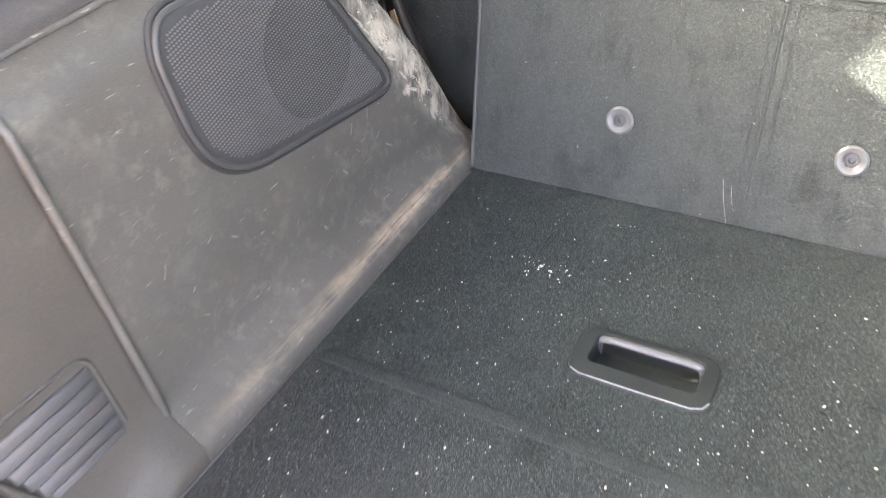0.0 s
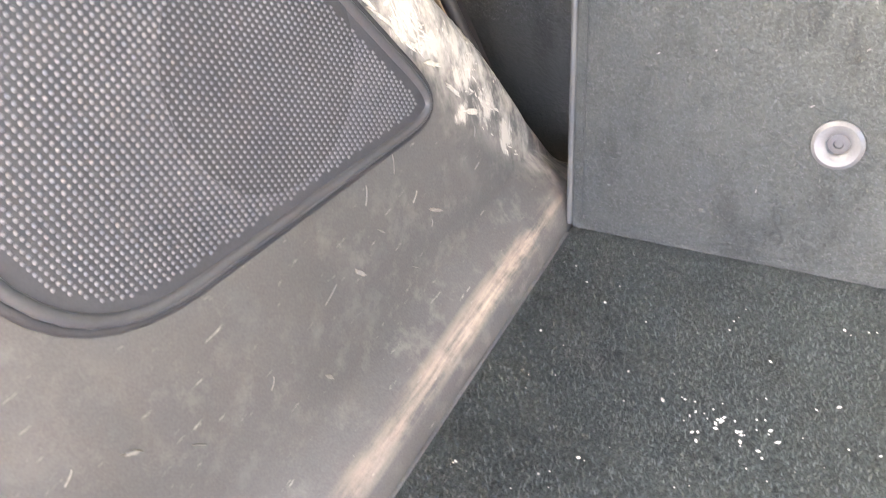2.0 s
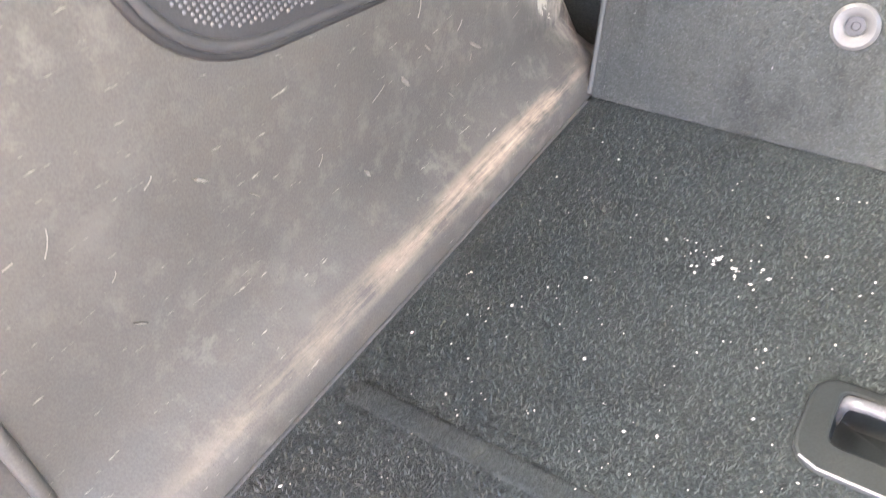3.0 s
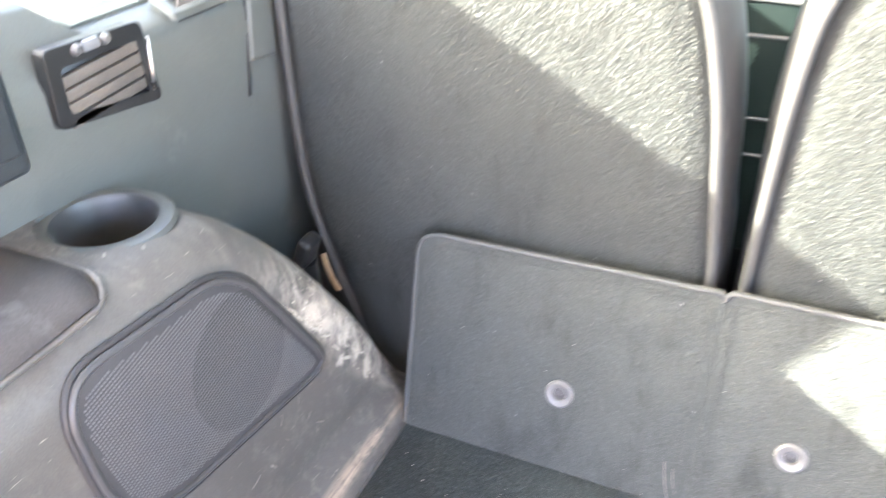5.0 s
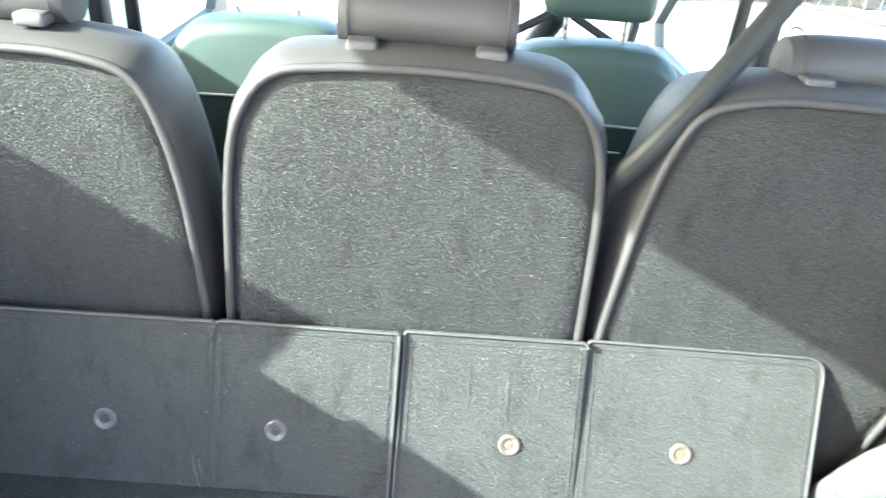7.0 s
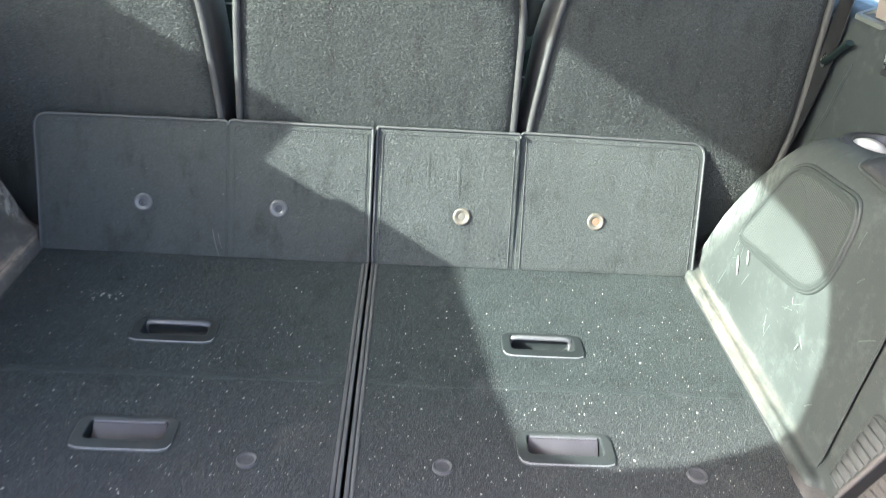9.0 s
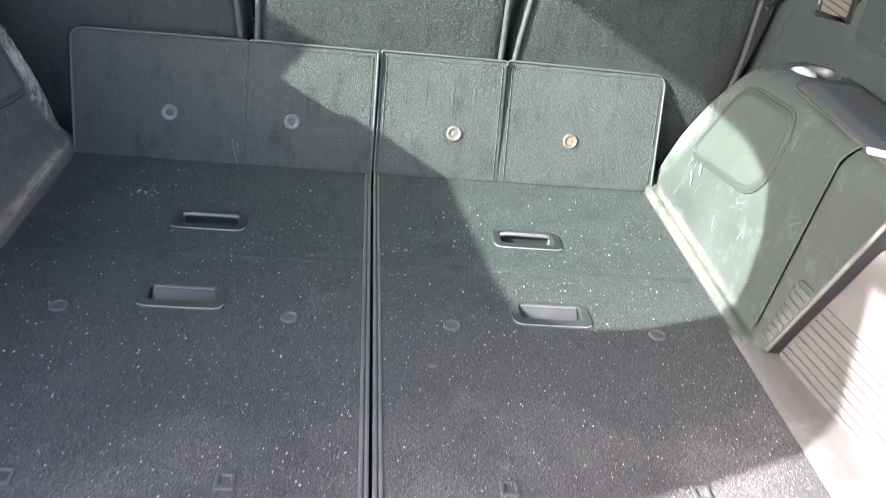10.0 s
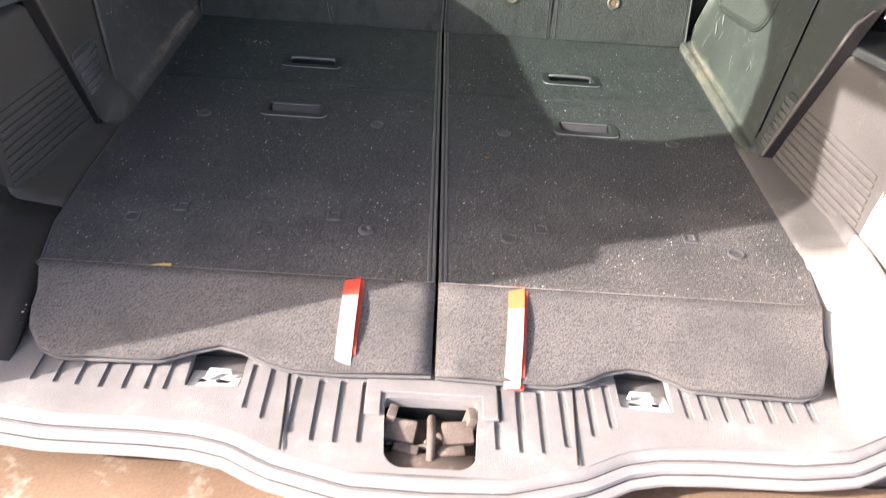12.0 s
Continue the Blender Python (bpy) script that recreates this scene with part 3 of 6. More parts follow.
screen = prism("windscreen", [(-0.66, 0.0), (0.66, 0.0), (0.62, 0.78), (-0.62, 0.78)], lambda a, b, d: (a, 1.98 - b * 0.80, 0.14 + b * 1.05 + d), 0.004, GLASS, smooth=False)
tagged(screen, "sloping clear front windscreen", "windscreen", kind="structure")
dash = rbox("dashboard", (1.34, 0.5, 0.45), (0, 1.72, -0.09), DARK_GREEN, 0.08, 4)
tagged(dash, "dark green moulded dashboard", "dashboard", kind="structure")


# ---- side trim of the load bay ----
POD_TOP = [(0.075, 0.0), (0.062, 0.022), (0.045, 0.060), (0.025, 0.100), (0.0, 0.142), (-0.02, 0.171), (-0.06, 0.226), (-0.09, 0.261), (-0.115, 0.286), (-0.14, 0.301), (-0.18, 0.308), (-0.25, 0.310), (-0.40, 0.303), (-0.60, 0.288)]


def pod_top(y, s):
    return lerp(POD_TOP, y) - (0.011 * min(1.0, max(0.0, -y / 0.15)) if s > 0 else 0.0)


def face_u(y, z, s):
    """Distance of the pod's inner face from the middle of the car."""
    lean = 0.512 + 0.07 * z if s < 0 else 0.503 + 0.095 * z
    front = max(0.0, (y + 0.06) / 0.16)
    return lean + (0.016 if s < 0 else 0.022) * front * front


def pod_section(y, s, inset=0.0, bead=True):
    """From the floor over the foot bead, up the face, over the shoulder and out to the wall."""
    h = pod_top(y, s)
    r = min(0.046, 0.55 * h)
    p = []
    if bead:
        foot = [(0.487, -0.02), (0.487, 0.010), (0.4885, 0.017), (0.492, 0.023), (0.497, 0.0265), (0.503, 0.0275), (0.508, 0.0265)]
        if s < 0:
            foot = [(0.487, -0.02), (0.487, 0.006), (0.4882, 0.0115), (0.4910, 0.0160), (0.4952, 0.0200), (0.5010, 0.0255), (0.5075, 0.0330)]
        else:
            foot = [(0.487 + (u - 0.487) * 0.58, z * 0.45) for u, z in foot]
        p += [(u + 0.012 * max(0.0, (y + 0.02) / 0.16) ** 2, z * min(1.0, h / (0.10 if s < 0 else 0.06))) for u, z in foot]
    else:
        p += [(0.494 + inset, -0.02), (0.497 + inset, 0.0), (0.500 + inset, 0.01)]
    z0 = 0.044 * min(1.0, h / 0.10) if s < 0 else 0.0145 * min(1.0, h / 0.06)
    n = 12
    for k in range(n + 1):
        z = z0 + (h - r - z0) * k / n
        p.append((face_u(y, z, s) + (inset if k else 0), z))
    ub = face_u(y, h - r, s) + inset
    for k in range(1, 9):
        w = math.pi / 2 * k / 8
        p.append((ub + 0.046 * (1 - math.cos(w)), h - r + r * math.sin(w)))
    for k in range(1, 21):
        p.append((ub + 0.046 + (0.665 - ub - 0.046) * k / 20, h + 0.004 * k / 20))
    return p


def pod_u(y, z, s):
    """The pod's face and shoulder at a height."""
    h = pod_top(y, s)
    r = min(0.046, 0.55 * h)
    if z <= h - r:
        return face_u(y, z, s)
    k = min(1.0, (z - h + r) / r)
    return face_u(y, h - r, s) + 0.046 * (1 - math.sqrt(1 - k * k))


def edge_y(z, s):
    return -0.475 - 0.39 * max(0.0, z) if s < 0 else -0.453 - 0.34 * max(0.0, z)


CUP = (0.610, -0.175, 0.0365)
SMEARS_RIGHT = [(-0.172, 0.172, 0.0075, 1.0), (-0.122, 0.112, 0.006, 1.0), (-0.104, 0.088, 0.006, 0.95), (-0.215, 0.213, 0.003, 1.4), (-0.30, 0.09, 0.003, 1.9)]
SPEAKER = [(-0.307, 0.289), (-0.149, 0.279), (-0.056, 0.122), (-0.300, 0.156)]


def side_trim(s):
    worn = WORN_L if s < 0 else WORN_R
    where = "scuffed brown-grey" if s < 0 else "dusty green-grey"
    t = thing("side_trim", where + " moulded plastic trim over the wheel arch", "side trim", (s * 0.5, -0.2, 0), "side trims of the load bay")
    seam = -0.4015 if s < 0 else -0.4165
    ys = [0.0749 - 0.005 * k for k in range(102) if 0.0749 - 0.005 * k > seam + 0.001] + [seam]
    rows = [[(s * u, y - (0.004 * max(0, z / 0.27) ** 2 if y < -0.38 else 0.0), z) for u, z in pod_section(y, s)] for y in ys]
    sy, sz = (0.0, 0.0) if s < 0 else (-0.005, -0.011)
    corners = [(a + sy, c + sz) for a, c in SPEAKER]
    mid_y, mid_z = -0.18 + sy, 0.21 + sz
    quad = []
    turns = rounded(corners, [0.04, 0.04, 0.042, 0.085], 9)
    for p, q in zip(turns, turns[1:] + turns[:1]):
        steps = max(1, int((Vector(q) - Vector(p)).length / 0.004))
        quad += [tuple(Vector(p).lerp(Vector(q), k / steps)) for k in range(steps)]

    def shrink(d):
        """The speaker's outline moved inwards by d."""
        out = []
        for k, p in enumerate(quad):
            a, b = Vector(quad[k - 1]), Vector(quad[(k + 1) % len(quad)])
            along = (b - a).normalized()
            out.append((p[0] + along.y * d, p[1] - along.x * d))
        return out

    def outside_cup(c):
        return not ((abs(c.x) - CUP[0]) ** 2 + (c.y - CUP[1]) ** 2 < (CUP[2] + 0.0055) ** 2 and c.z > 0.25)

    pod = under(t, grid("arch_cover", rows, worn, keep=outside_cup, angle=60))
    # panel behind the seam, up to the slanted edge of the pocket
    rows = []
    for k in range(9):
        f = k / 8
        sec = pod_section(-0.42, s, 0.004)
        flat = [(0.487, -0.02), (0.487, -0.004), (0.492, -0.003), (0.498, -0.002), (0.504, -0.001), (0.510, 0.0), (0.515, 0.006)]
        if s > 0:
            flat = [(0.487 + (u - 0.487) * 0.58, z) for u, z in flat]
        g = min(1.0, max(0.0, (f - 0.3) / 0.6))
        sec = [(a[0] + (b[0] - a[0]) * g, a[1] + (b[1] - a[1]) * g) for a, b in zip(sec, flat)] + sec[7:]
        rows.append([(s * u, (1 - f) * (seam - 0.0005 - 0.004 * max(0, z / 0.27) ** 2) + f * edge_y(z, s), z) for u, z in sec])
    under(t, grid("rear_panel", rows, DUSTY if s < 0 else WORN_R, angle=60))
    ridge = []
    for k in range(26):
        z = 0.022 + 0.275 * k / 25
        u = face_u(-0.41, min(z, 0.262), s) + (0.05 * ((z - 0.262) / 0.037) ** 2 if z > 0.262 else 0)
        ridge.append((s * u, seam - 0.0003 - 0.004 * (z / 0.27) ** 2, z))
    under(t, tube("seam_ridge", ridge, 0.0035 if s < 0 else 0.0014, worn, sides=8))
    # rear-facing step and the ribbed pocket wall
    def pocket_u(y, z):
        return 0.523 + 0.07 * max(0.0, z) + 0.13 * max(0.0, -0.47 - y)
    zs = [-0.02 + 0.342 * k / 20 for k in range(21)]
    rows = []
    for z in zs:
        u0 = face_u(-0.42, max(z, 0.0), s) + 0.004
        if z > 0.26:
            u0 += 0.06 * ((z - 0.26) / 0.06) ** 2
        u1 = max(u0 + 0.001, pocket_u(edge_y(z, s), z))
        rows.append([(s * (u0 + (u1 - u0) * k / 4), edge_y(z, s) - 0.004 * (k / 4), z) for k in range(5)])
    under(t, grid("pocket_step", rows, BLACK, angle=60))
    under(t, tube("pocket_edge", [(s * (pod_u(-0.42, z, s) + 0.004), edge_y(z, s) + 0.001, z) for z in [0.012 + 0.285 * k / 14 for k in range(15)]], 0.0030, FADED_TRIM if s > 0 else DUSTY, sides=8), "scuffed edge strip")
    rows = []
    for k in range(15):
        f = k / 14
        row = []
        for z in [-0.02 + 0.222 * i / 16 for i in range(17)]:
            y0 = edge_y(z, s) - 0.004
            y = y0 + f * (-0.705 - y0)
            row.append((s * pocket_u(y, z), y, z))
        u0, y0 = pocket_u(row[-1][1], 0.202), row[-1][1]
        row += [(s * (u0 + 0.003), y0, 0.2065), (s * (u0 + 0.007), y0, 0.2085)]
        row += [(s * (u0 + 0.007 + (0.622 - u0 - 0.007) * i / 3), y0, 0.2085) for i in (1, 2, 3)]
        row += [(s * (0.626 + 0.022 * i / 5), y0, 0.212 + 0.20 * i / 5) for i in range(6)]
        rows.append(row)
    under(t, grid("pocket_wall", rows, DUSTY if s < 0 else POCKET, angle=50))
    # rounded lip at the end of the arch cover, over the pocket
    lip = rounded([(0.526, -0.452), (0.640, -0.452), (0.640, -0.600), (0.575, -0.588), (0.548, -0.53)], [0.01, 0.01, 0.01, 0.012, 0.05], 5)
    under(t, prism("pocket_lip", lip, lambda a, b, d: (s * a, b, 0.222 - 0.25 * (a - 0.55) ** 2 - d), 0.012, PLASTIC, bevel=0.004), "dark rounded lip")
    rows = [[(s * u, y, z) for u, z in ((0.480, -0.012), (0.492, -0.004), (0.515, -0.001), (0.545, 0.004), (0.552, 0.010), (0.556, 0.03))] for y in [-0.40 - 0.03 * k for k in range(11)]]
    ends = [rows[-1]]
    for y, f in ((-0.74, 0.04), (-0.78, 0.09), (-0.82, 0.16), (-0.86, 0.46), (-0.90, 0.76), (-0.935, 1.0), (-0.96, 1.06)):
        ends.append([(s * (u + 0.03 * f * (u > 0.54)), y, z * (1 - f) + f * (-0.0625 + 0.012 * max(0, (u - 0.52) / 0.03))) for u, z in ((0.470, -0.012), (0.492, -0.004), (0.515, -0.001), (0.545, 0.004), (0.552, 0.010), (0.556, 0.03))])
    under(t, grid("ledge", rows, DUSTY if s < 0 else POCKET, thick=0.01, angle=60))
    # shade and sun are put into the colours, left dark and right pale
    under(t, grid("ledge_end", ends, SHADED_TRIM if s < 0 else SUNLIT_TRIM, thick=0.01, angle=60), "" if s < 0 else "end of the ledge in a painted sunlit tone")
    # ribs, one by one
    for k in range(9):
        z = 0.014 + 0.0113 * k
        y0, y1 = edge_y(z, s) - 0.006, -0.690 + 0.010 * (k / 8)
        turn = math.degrees(math.atan(0.13)) * s
        under(t, rbox("rib", (0.006, y0 - y1, 0.0092), (s * (pocket_u((y0 + y1) / 2, z) + 0.0005), (y0 + y1) / 2, z), DUSTY if s < 0 else POCKET, 0.0028, 2, (0, 0, turn)))
        ya, yb = (-0.4295 - 0.0003 * k if s < 0 else -0.4345 - 0.0020 * k), edge_y(z, s) + 0.004
        if ya - yb > 0.006:
            under(t, rbox("louvre", (0.005, ya - yb, 0.0110), (s * (face_u(-0.42, z, s) + 0.0045), (ya + yb) / 2, z + 0.004), LOUVRED_PALE if s < 0 else LOUVRED, 0.0009, 1))
    fr = [(-0.4265, 0.012), (-0.4285, 0.122), (edge_y(0.122, s) + 0.010, 0.124), (edge_y(0.012, s) + 0.008, 0.012)] if s < 0 else [(-0.4315, 0.012), (-0.450, 0.120), (edge_y(0.120, s) + 0.004, 0.122), (edge_y(0.012, s) + 0.004, 0.012)]
    under(t, tube("louvre_frame", [(s * (face_u(-0.42, z, s) + 0.0042), y, z) for y, z in rounded(fr, [0.004, 0.014, 0.010, 0.003], 5)], 0.0018, worn, closed=True, sides=6))
    # corner pillar cover behind the pocket
    rows = []
    for y, a, b in ((-0.700, 0.554, 0.615), (-0.72, 0.560, 0.622), (-0.76, 0.572, 0.632), (-0.82, 0.586, 0.642), (-0.90, 0.600, 0.650), (-0.97, 0.615, 0.655), (-1.02, 0.64, 0.662), (-1.045, 0.675, 0.68)):
        rows.append([(s * (a + (b - a) * max(0.0, min(1.0, (z - 0.05) / 0.35)) ** 1.2), y - 0.02 * max(0, z - 0.1), z) for z in [-0.065 + 0.53 * k / 16 for k in range(17)]])
    # same shaded and sunlit tones as the ledge end
    under(t, grid("pillar_cover", rows, SUNLIT_TRIM if s > 0 else SHADED_TRIM, angle=60))
    # speaker
    surf = lambda y, z, d: (s * (pod_u(y, z, s) + d), y, z)
    def plate(name, loop, centre, lift, material):
        rows = [[surf(centre[0] + (a - centre[0]) * f, centre[1] + (c - centre[1]) * f, lift) for a, c in loop] for f in (0.01, 0.15, 0.3, 0.45, 0.6, 0.75, 0.88, 1.0)]
        rows.append([surf(a, c, 0.003) for a, c in loop])
        return fix_normals(grid(name, rows, material, close_u=True, angle=50))

    sp = plate("speaker_grille", shrink(0.0062), (mid_y - 0.01, mid_z), -0.0030, GRILLE if s < 0 else GRILLE_PALE)
    grille = under(t, sp, "dark plastic speaker grille with raised studs")
    under(t, tube("speaker_groove", [surf(a, b, -0.0010) for a, b in shrink(0.001)], 0.0024, GROOVE if s < 0 else GRILLE_PALE, closed=True, sides=8), "dark groove round the speaker")
    under(t, tube("speaker_rim", [surf(a, b, -0.0022) for a, b in shrink(0.0048)], 0.0029, RIM if s < 0 else GRILLE_PALE, closed=True, sides=8), "glossy dark speaker rim")
    cone = [(mid_y + 0.015 + 0.052 * math.cos(w), mid_z - 0.005 + 0.052 * math.sin(w)) for w in (2 * math.pi * k / 40 for k in range(40))]
    under(t, plate("speaker_cone", cone, (mid_y + 0.015, mid_z - 0.005), -0.0034, CONE if s < 0 else GRILLE_PALE), "round dark speaker cone")
    verts, faces = [], []
    poly = [Vector(p) for p in shrink(0.0120)]
    def inside(a, b):
        hit, n = False, len(poly)
        for i in range(n):
            p, q = poly[i], poly[(i + 1) % n]
            if (p.y > b) != (q.y > b) and a < (q.x - p.x) * (b - p.y) / (q.y - p.y) + p.x:
                hit = not hit
        return hit
    tilt = radians(12)
    for i in range(-56, 57):
        for j in range(-38, 39):
            a = mid_y + 0.0027 * (i * math.cos(tilt) - j * math.sin(tilt))
            b = mid_z + 0.0027 * (i * math.sin(tilt) + j * math.cos(tilt))
            if inside(a, b):
                base = len(verts)
                for w in range(6):
                    verts.append(surf(a + 0.00095 * math.cos(w * math.pi / 3), b + 0.00095 * math.sin(w * math.pi / 3), -0.0032))
                verts.append(surf(a, b, -0.0045))
                faces += [(base + w, base + (w + 1) % 6, base + 6) for w in range(6)]
    studs = fix_normals(mesh_ob("stud_field", verts, faces, STUD if s < 0 else STUD_PALE, angle=180))
    studs["kind"] = "stuff"
    under(grille, studs)
    # chalky smears and chips on the face
    if s < 0:
        r2 = random.Random(5)
        spots = [(-0.088, 0.188, 0.007), (-0.079, 0.176, 0.006), (-0.096, 0.200, 0.005), (-0.070, 0.165, 0.004), (-0.105, 0.210, 0.004), (-0.060, 0.150, 0.005), (-0.048, 0.128, 0.005), (-0.036, 0.108, 0.005),
                 (-0.091, 0.079, 0.0045), (-0.158, 0.090, 0.003), (-0.135, 0.098, 0.0022), (-0.292, 0.116, 0.003), (-0.270, 0.094, 0.0028), (-0.120, 0.062, 0.002), (-0.20, 0.06, 0.002), (-0.34, 0.08, 0.0025)]
        for k, (y, z, r) in enumerate(spots):
            ang = r2.uniform(0.4, 1.2)
            loop = []
            for q in range(18):
                w = 2 * math.pi * q / 18
                rr = r * (0.55 + 0.6 * r2.random())
                a, b = rr * 1.5 * math.cos(w), rr * 0.75 * math.sin(w)
                loop.append((y + a * math.cos(ang) - b * math.sin(ang) * 1.0, z - a * math.sin(ang) + b * math.cos(ang)))
            under(t, prism("chalk_smear", loop, lambda a, b, d: surf(a, b, -0.0009 + d), 0.0012, CHALK if k < 8 else SCRATCH, bevel=0.0002), "pale chalky smear" if k < 8 else "dull smear")
        # peeled paint along the front crest: many thin torn flakes
        verts, faces = [], []
        for k in range(120):
            f = r2.random()
            if k < 60:
                y0 = -0.088 + 0.105 * f
                down = abs(r2.gauss(0, 0.012)) + 0.002
                yy, z0 = y0 - 0.35 * down, pod_top(y0, s) - 0.012 - down
                ln, wd = r2.uniform(0.003, 0.009) * (1.0 if down < 0.014 else 0.55), r2.uniform(0.0003, 0.0010)
            elif k < 92:
                # the torn patch beside the speaker's corner
                along, across = r2.gauss(0, 0.011), r2.gauss(0, 0.0042)
                yy, z0 = -0.068 + 0.55 * along + 0.83 * across, 0.176 - 0.83 * along + 0.55 * across
                ln, wd = r2.uniform(0.004, 0.012), r2.uniform(0.0004, 0.0012)
            else:
                # the rubbed nose below it
                across = r2.gauss(0, 0.0045)
                yy, z0 = -0.036 + 0.040 * f + 0.83 * across, 0.138 - 0.085 * f + 0.55 * across
                ln, wd = r2.uniform(0.003, 0.010), r2.uniform(0.0003, 0.0010)
            if z0 < 0.05:
                continue
            ang = -0.98 + r2.gauss(0, 0.4)
            base = len(verts)
            for q in range(8):
                w = 2 * math.pi * q / 8
                a, c = ln / 2 * math.cos(w) * r2.uniform(0.6, 1.1), wd * math.sin(w) * r2.uniform(0.4, 1.3)
                verts.append(surf(yy + a * math.cos(ang) - c * math.sin(ang), z0 + a * math.sin(ang) + c * math.cos(ang), -0.0004))
            verts.append(surf(yy, z0, -0.0008))
            faces += [(base + q, base + (q + 1) % 8, base + 8) for q in range(8)]
        flakes = fix_normals(mesh_ob("peeled_edge", verts, faces, FLAKE, angle=180))
        flakes["kind"] = "stuff"
        under(t, flakes, "pale torn flakes along the worn edge")
        for _ in range(14):
            y, z = r2.uniform(-0.39, -0.03), r2.uniform(0.045, 0.14)
            if z > lerp(POD_TOP, y) - 0.03:
                continue
            ang, ln = r2.gauss(0.9, 0.5), r2.uniform(0.003, 0.012)
            under(t, tube("scratch", [surf(y + ln * k / 3 * math.cos(ang) + 0.001 * math.sin(k), z + ln * k / 3 * math.sin(ang), -0.0001) for k in range(4)], r2.uniform(0.0002, 0.0004), SCRATCH, sides=5))
    if s > 0:
        r3 = random.Random(8)
        for y, z, r, ang in SMEARS_RIGHT:
            loop = []
            for q in range(18):
                w = 2 * math.pi * q / 18
                rr = r * (0.6 + 0.5 * r3.random())
                a, c = rr * 2.2 * math.cos(w), rr * 0.45 * math.sin(w)
                loop.append((y + a * math.cos(ang) - c * math.sin(ang), z + a * math.sin(ang) + c * math.cos(ang)))
            under(t, prism("chalk_smear", loop, lambda a, b, d: surf(a, b, -0.0030 + d), 0.0012, CHALK_GREEN, bevel=0.0002), "pale chalky smear")
        for _ in range(34):
            y, z = r3.uniform(-0.39, -0.02), r3.uniform(0.03, 0.24)
            if z > pod_top(y, s) - 0.05 or (-0.32 < y < -0.05 and z > 0.125):
                continue
            ang, ln = r3.gauss(1.9, 0.5), r3.uniform(0.006, 0.030)
            under(t, tube("scratch", [surf(y + ln * k / 3 * math.cos(ang) + 0.001 * math.sin(k), z + ln * k / 3 * math.sin(ang), -0.0001) for k in range(4)], r3.uniform(0.0002, 0.00045), CHALK_GREEN, sides=5))
    # cup holder in the top
    h = pod_top(CUP[1], s) + 0.003
    rim = [(CUP[2] + 0.0115, h - 0.006), (CUP[2] + 0.0095, h - 0.0026), (CUP[2] + 0.003, h - 0.0010), (CUP[2] - 0.0003, h - 0.002), (CUP[2] - 0.003, h - 0.008), (CUP[2] - 0.006, h - 0.065), (0.001, h - 0.067)]
    under(t, lathe("cup_rim", rim[:4], (s * CUP[0], CUP[1], 0), CUP_RIM if s < 0 else CUP_DARK, sides=40))
    under(t, lathe("cup_holder", rim[3:], (s * CUP[0], CUP[1], 0), CUP_DARK, sides=40), "round moulded cup holder")
    # lidded tray behind the cup holder
    def top_z(a, b):
        h0 = pod_top(b, s)
        ub = face_u(b, h0 - 0.046, s)
        k = min(1.0, max(0.0, (a - ub) / 0.046))
        return h0 - 0.046 + 0.046 * math.sqrt(1 - (1 - k) ** 2) + 0.002
    lid = rounded([(0.546, -0.232), (0.640, -0.230), (0.640, -0.47), (0.550, -0.47)], [0.024, 0.01, 0.01, 0.01], 6)
    fine_lid = []
    for p, q in zip(lid, lid[1:] + lid[:1]):
        for k in range(4):
            fine_lid.append(tuple(Vector(p).lerp(Vector(q), k / 4)))
    rows = [[(s * (0.548 + 0.09 * k / 12), -0.236 - 0.232 * i / 12, top_z(0.548 + 0.09 * k / 12, -0.236 - 0.232 * i / 12) + 0.0002) for k in range(13)] for i in range(13)]
    rows[0] = [(p[0], p[1] - (0.010 * (1 - k / 3) if k < 3 else 0), p[2]) for k, p in enumerate(rows[0])]
    under(t, grid("tray_lid", rows, LID if s < 0 else LID_GREY, thick=0.003 * s, angle=60), "stained brown tray lid" if s < 0 else "scratched dark grey tray lid")
    under(t, tube("tray_edge", [(s * a, b, top_z(a, b) - 0.0002) for a, b in fine_lid], 0.0026, worn, closed=True, sides=8))
    return t


for s in (-1, 1):
    side_trim(s)


def upper_panel(s):
    name = "wall_panel_" + ("left" if s < 0 else "right")
    rows = []
    for y in [0.30 - 0.04 * k for k in range(33)]:
        top = 0.412 if y > -0.11 else 0.442
        prof = [(0.664, 0.10), (0.656, 0.20), (0.650, 0.28), (0.648, 0.33), (0.646, 0.37), (0.6465, 0.388), (0.651, 0.398), (0.659, 0.404), (0.669, top - 0.006), (0.678, top - 0.003), (0.686, top)]
        rows.append([(s * u, y, z) for u, z in prof])
    # the right panel gets a darker, bluer tone than the left
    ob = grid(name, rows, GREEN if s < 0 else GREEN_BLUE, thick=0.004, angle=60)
    return tagged(ob, "green-grey moulded upper side panel below the window", "side panel", kind="structure")


for s in (-1, 1):
    upper_panel(s)


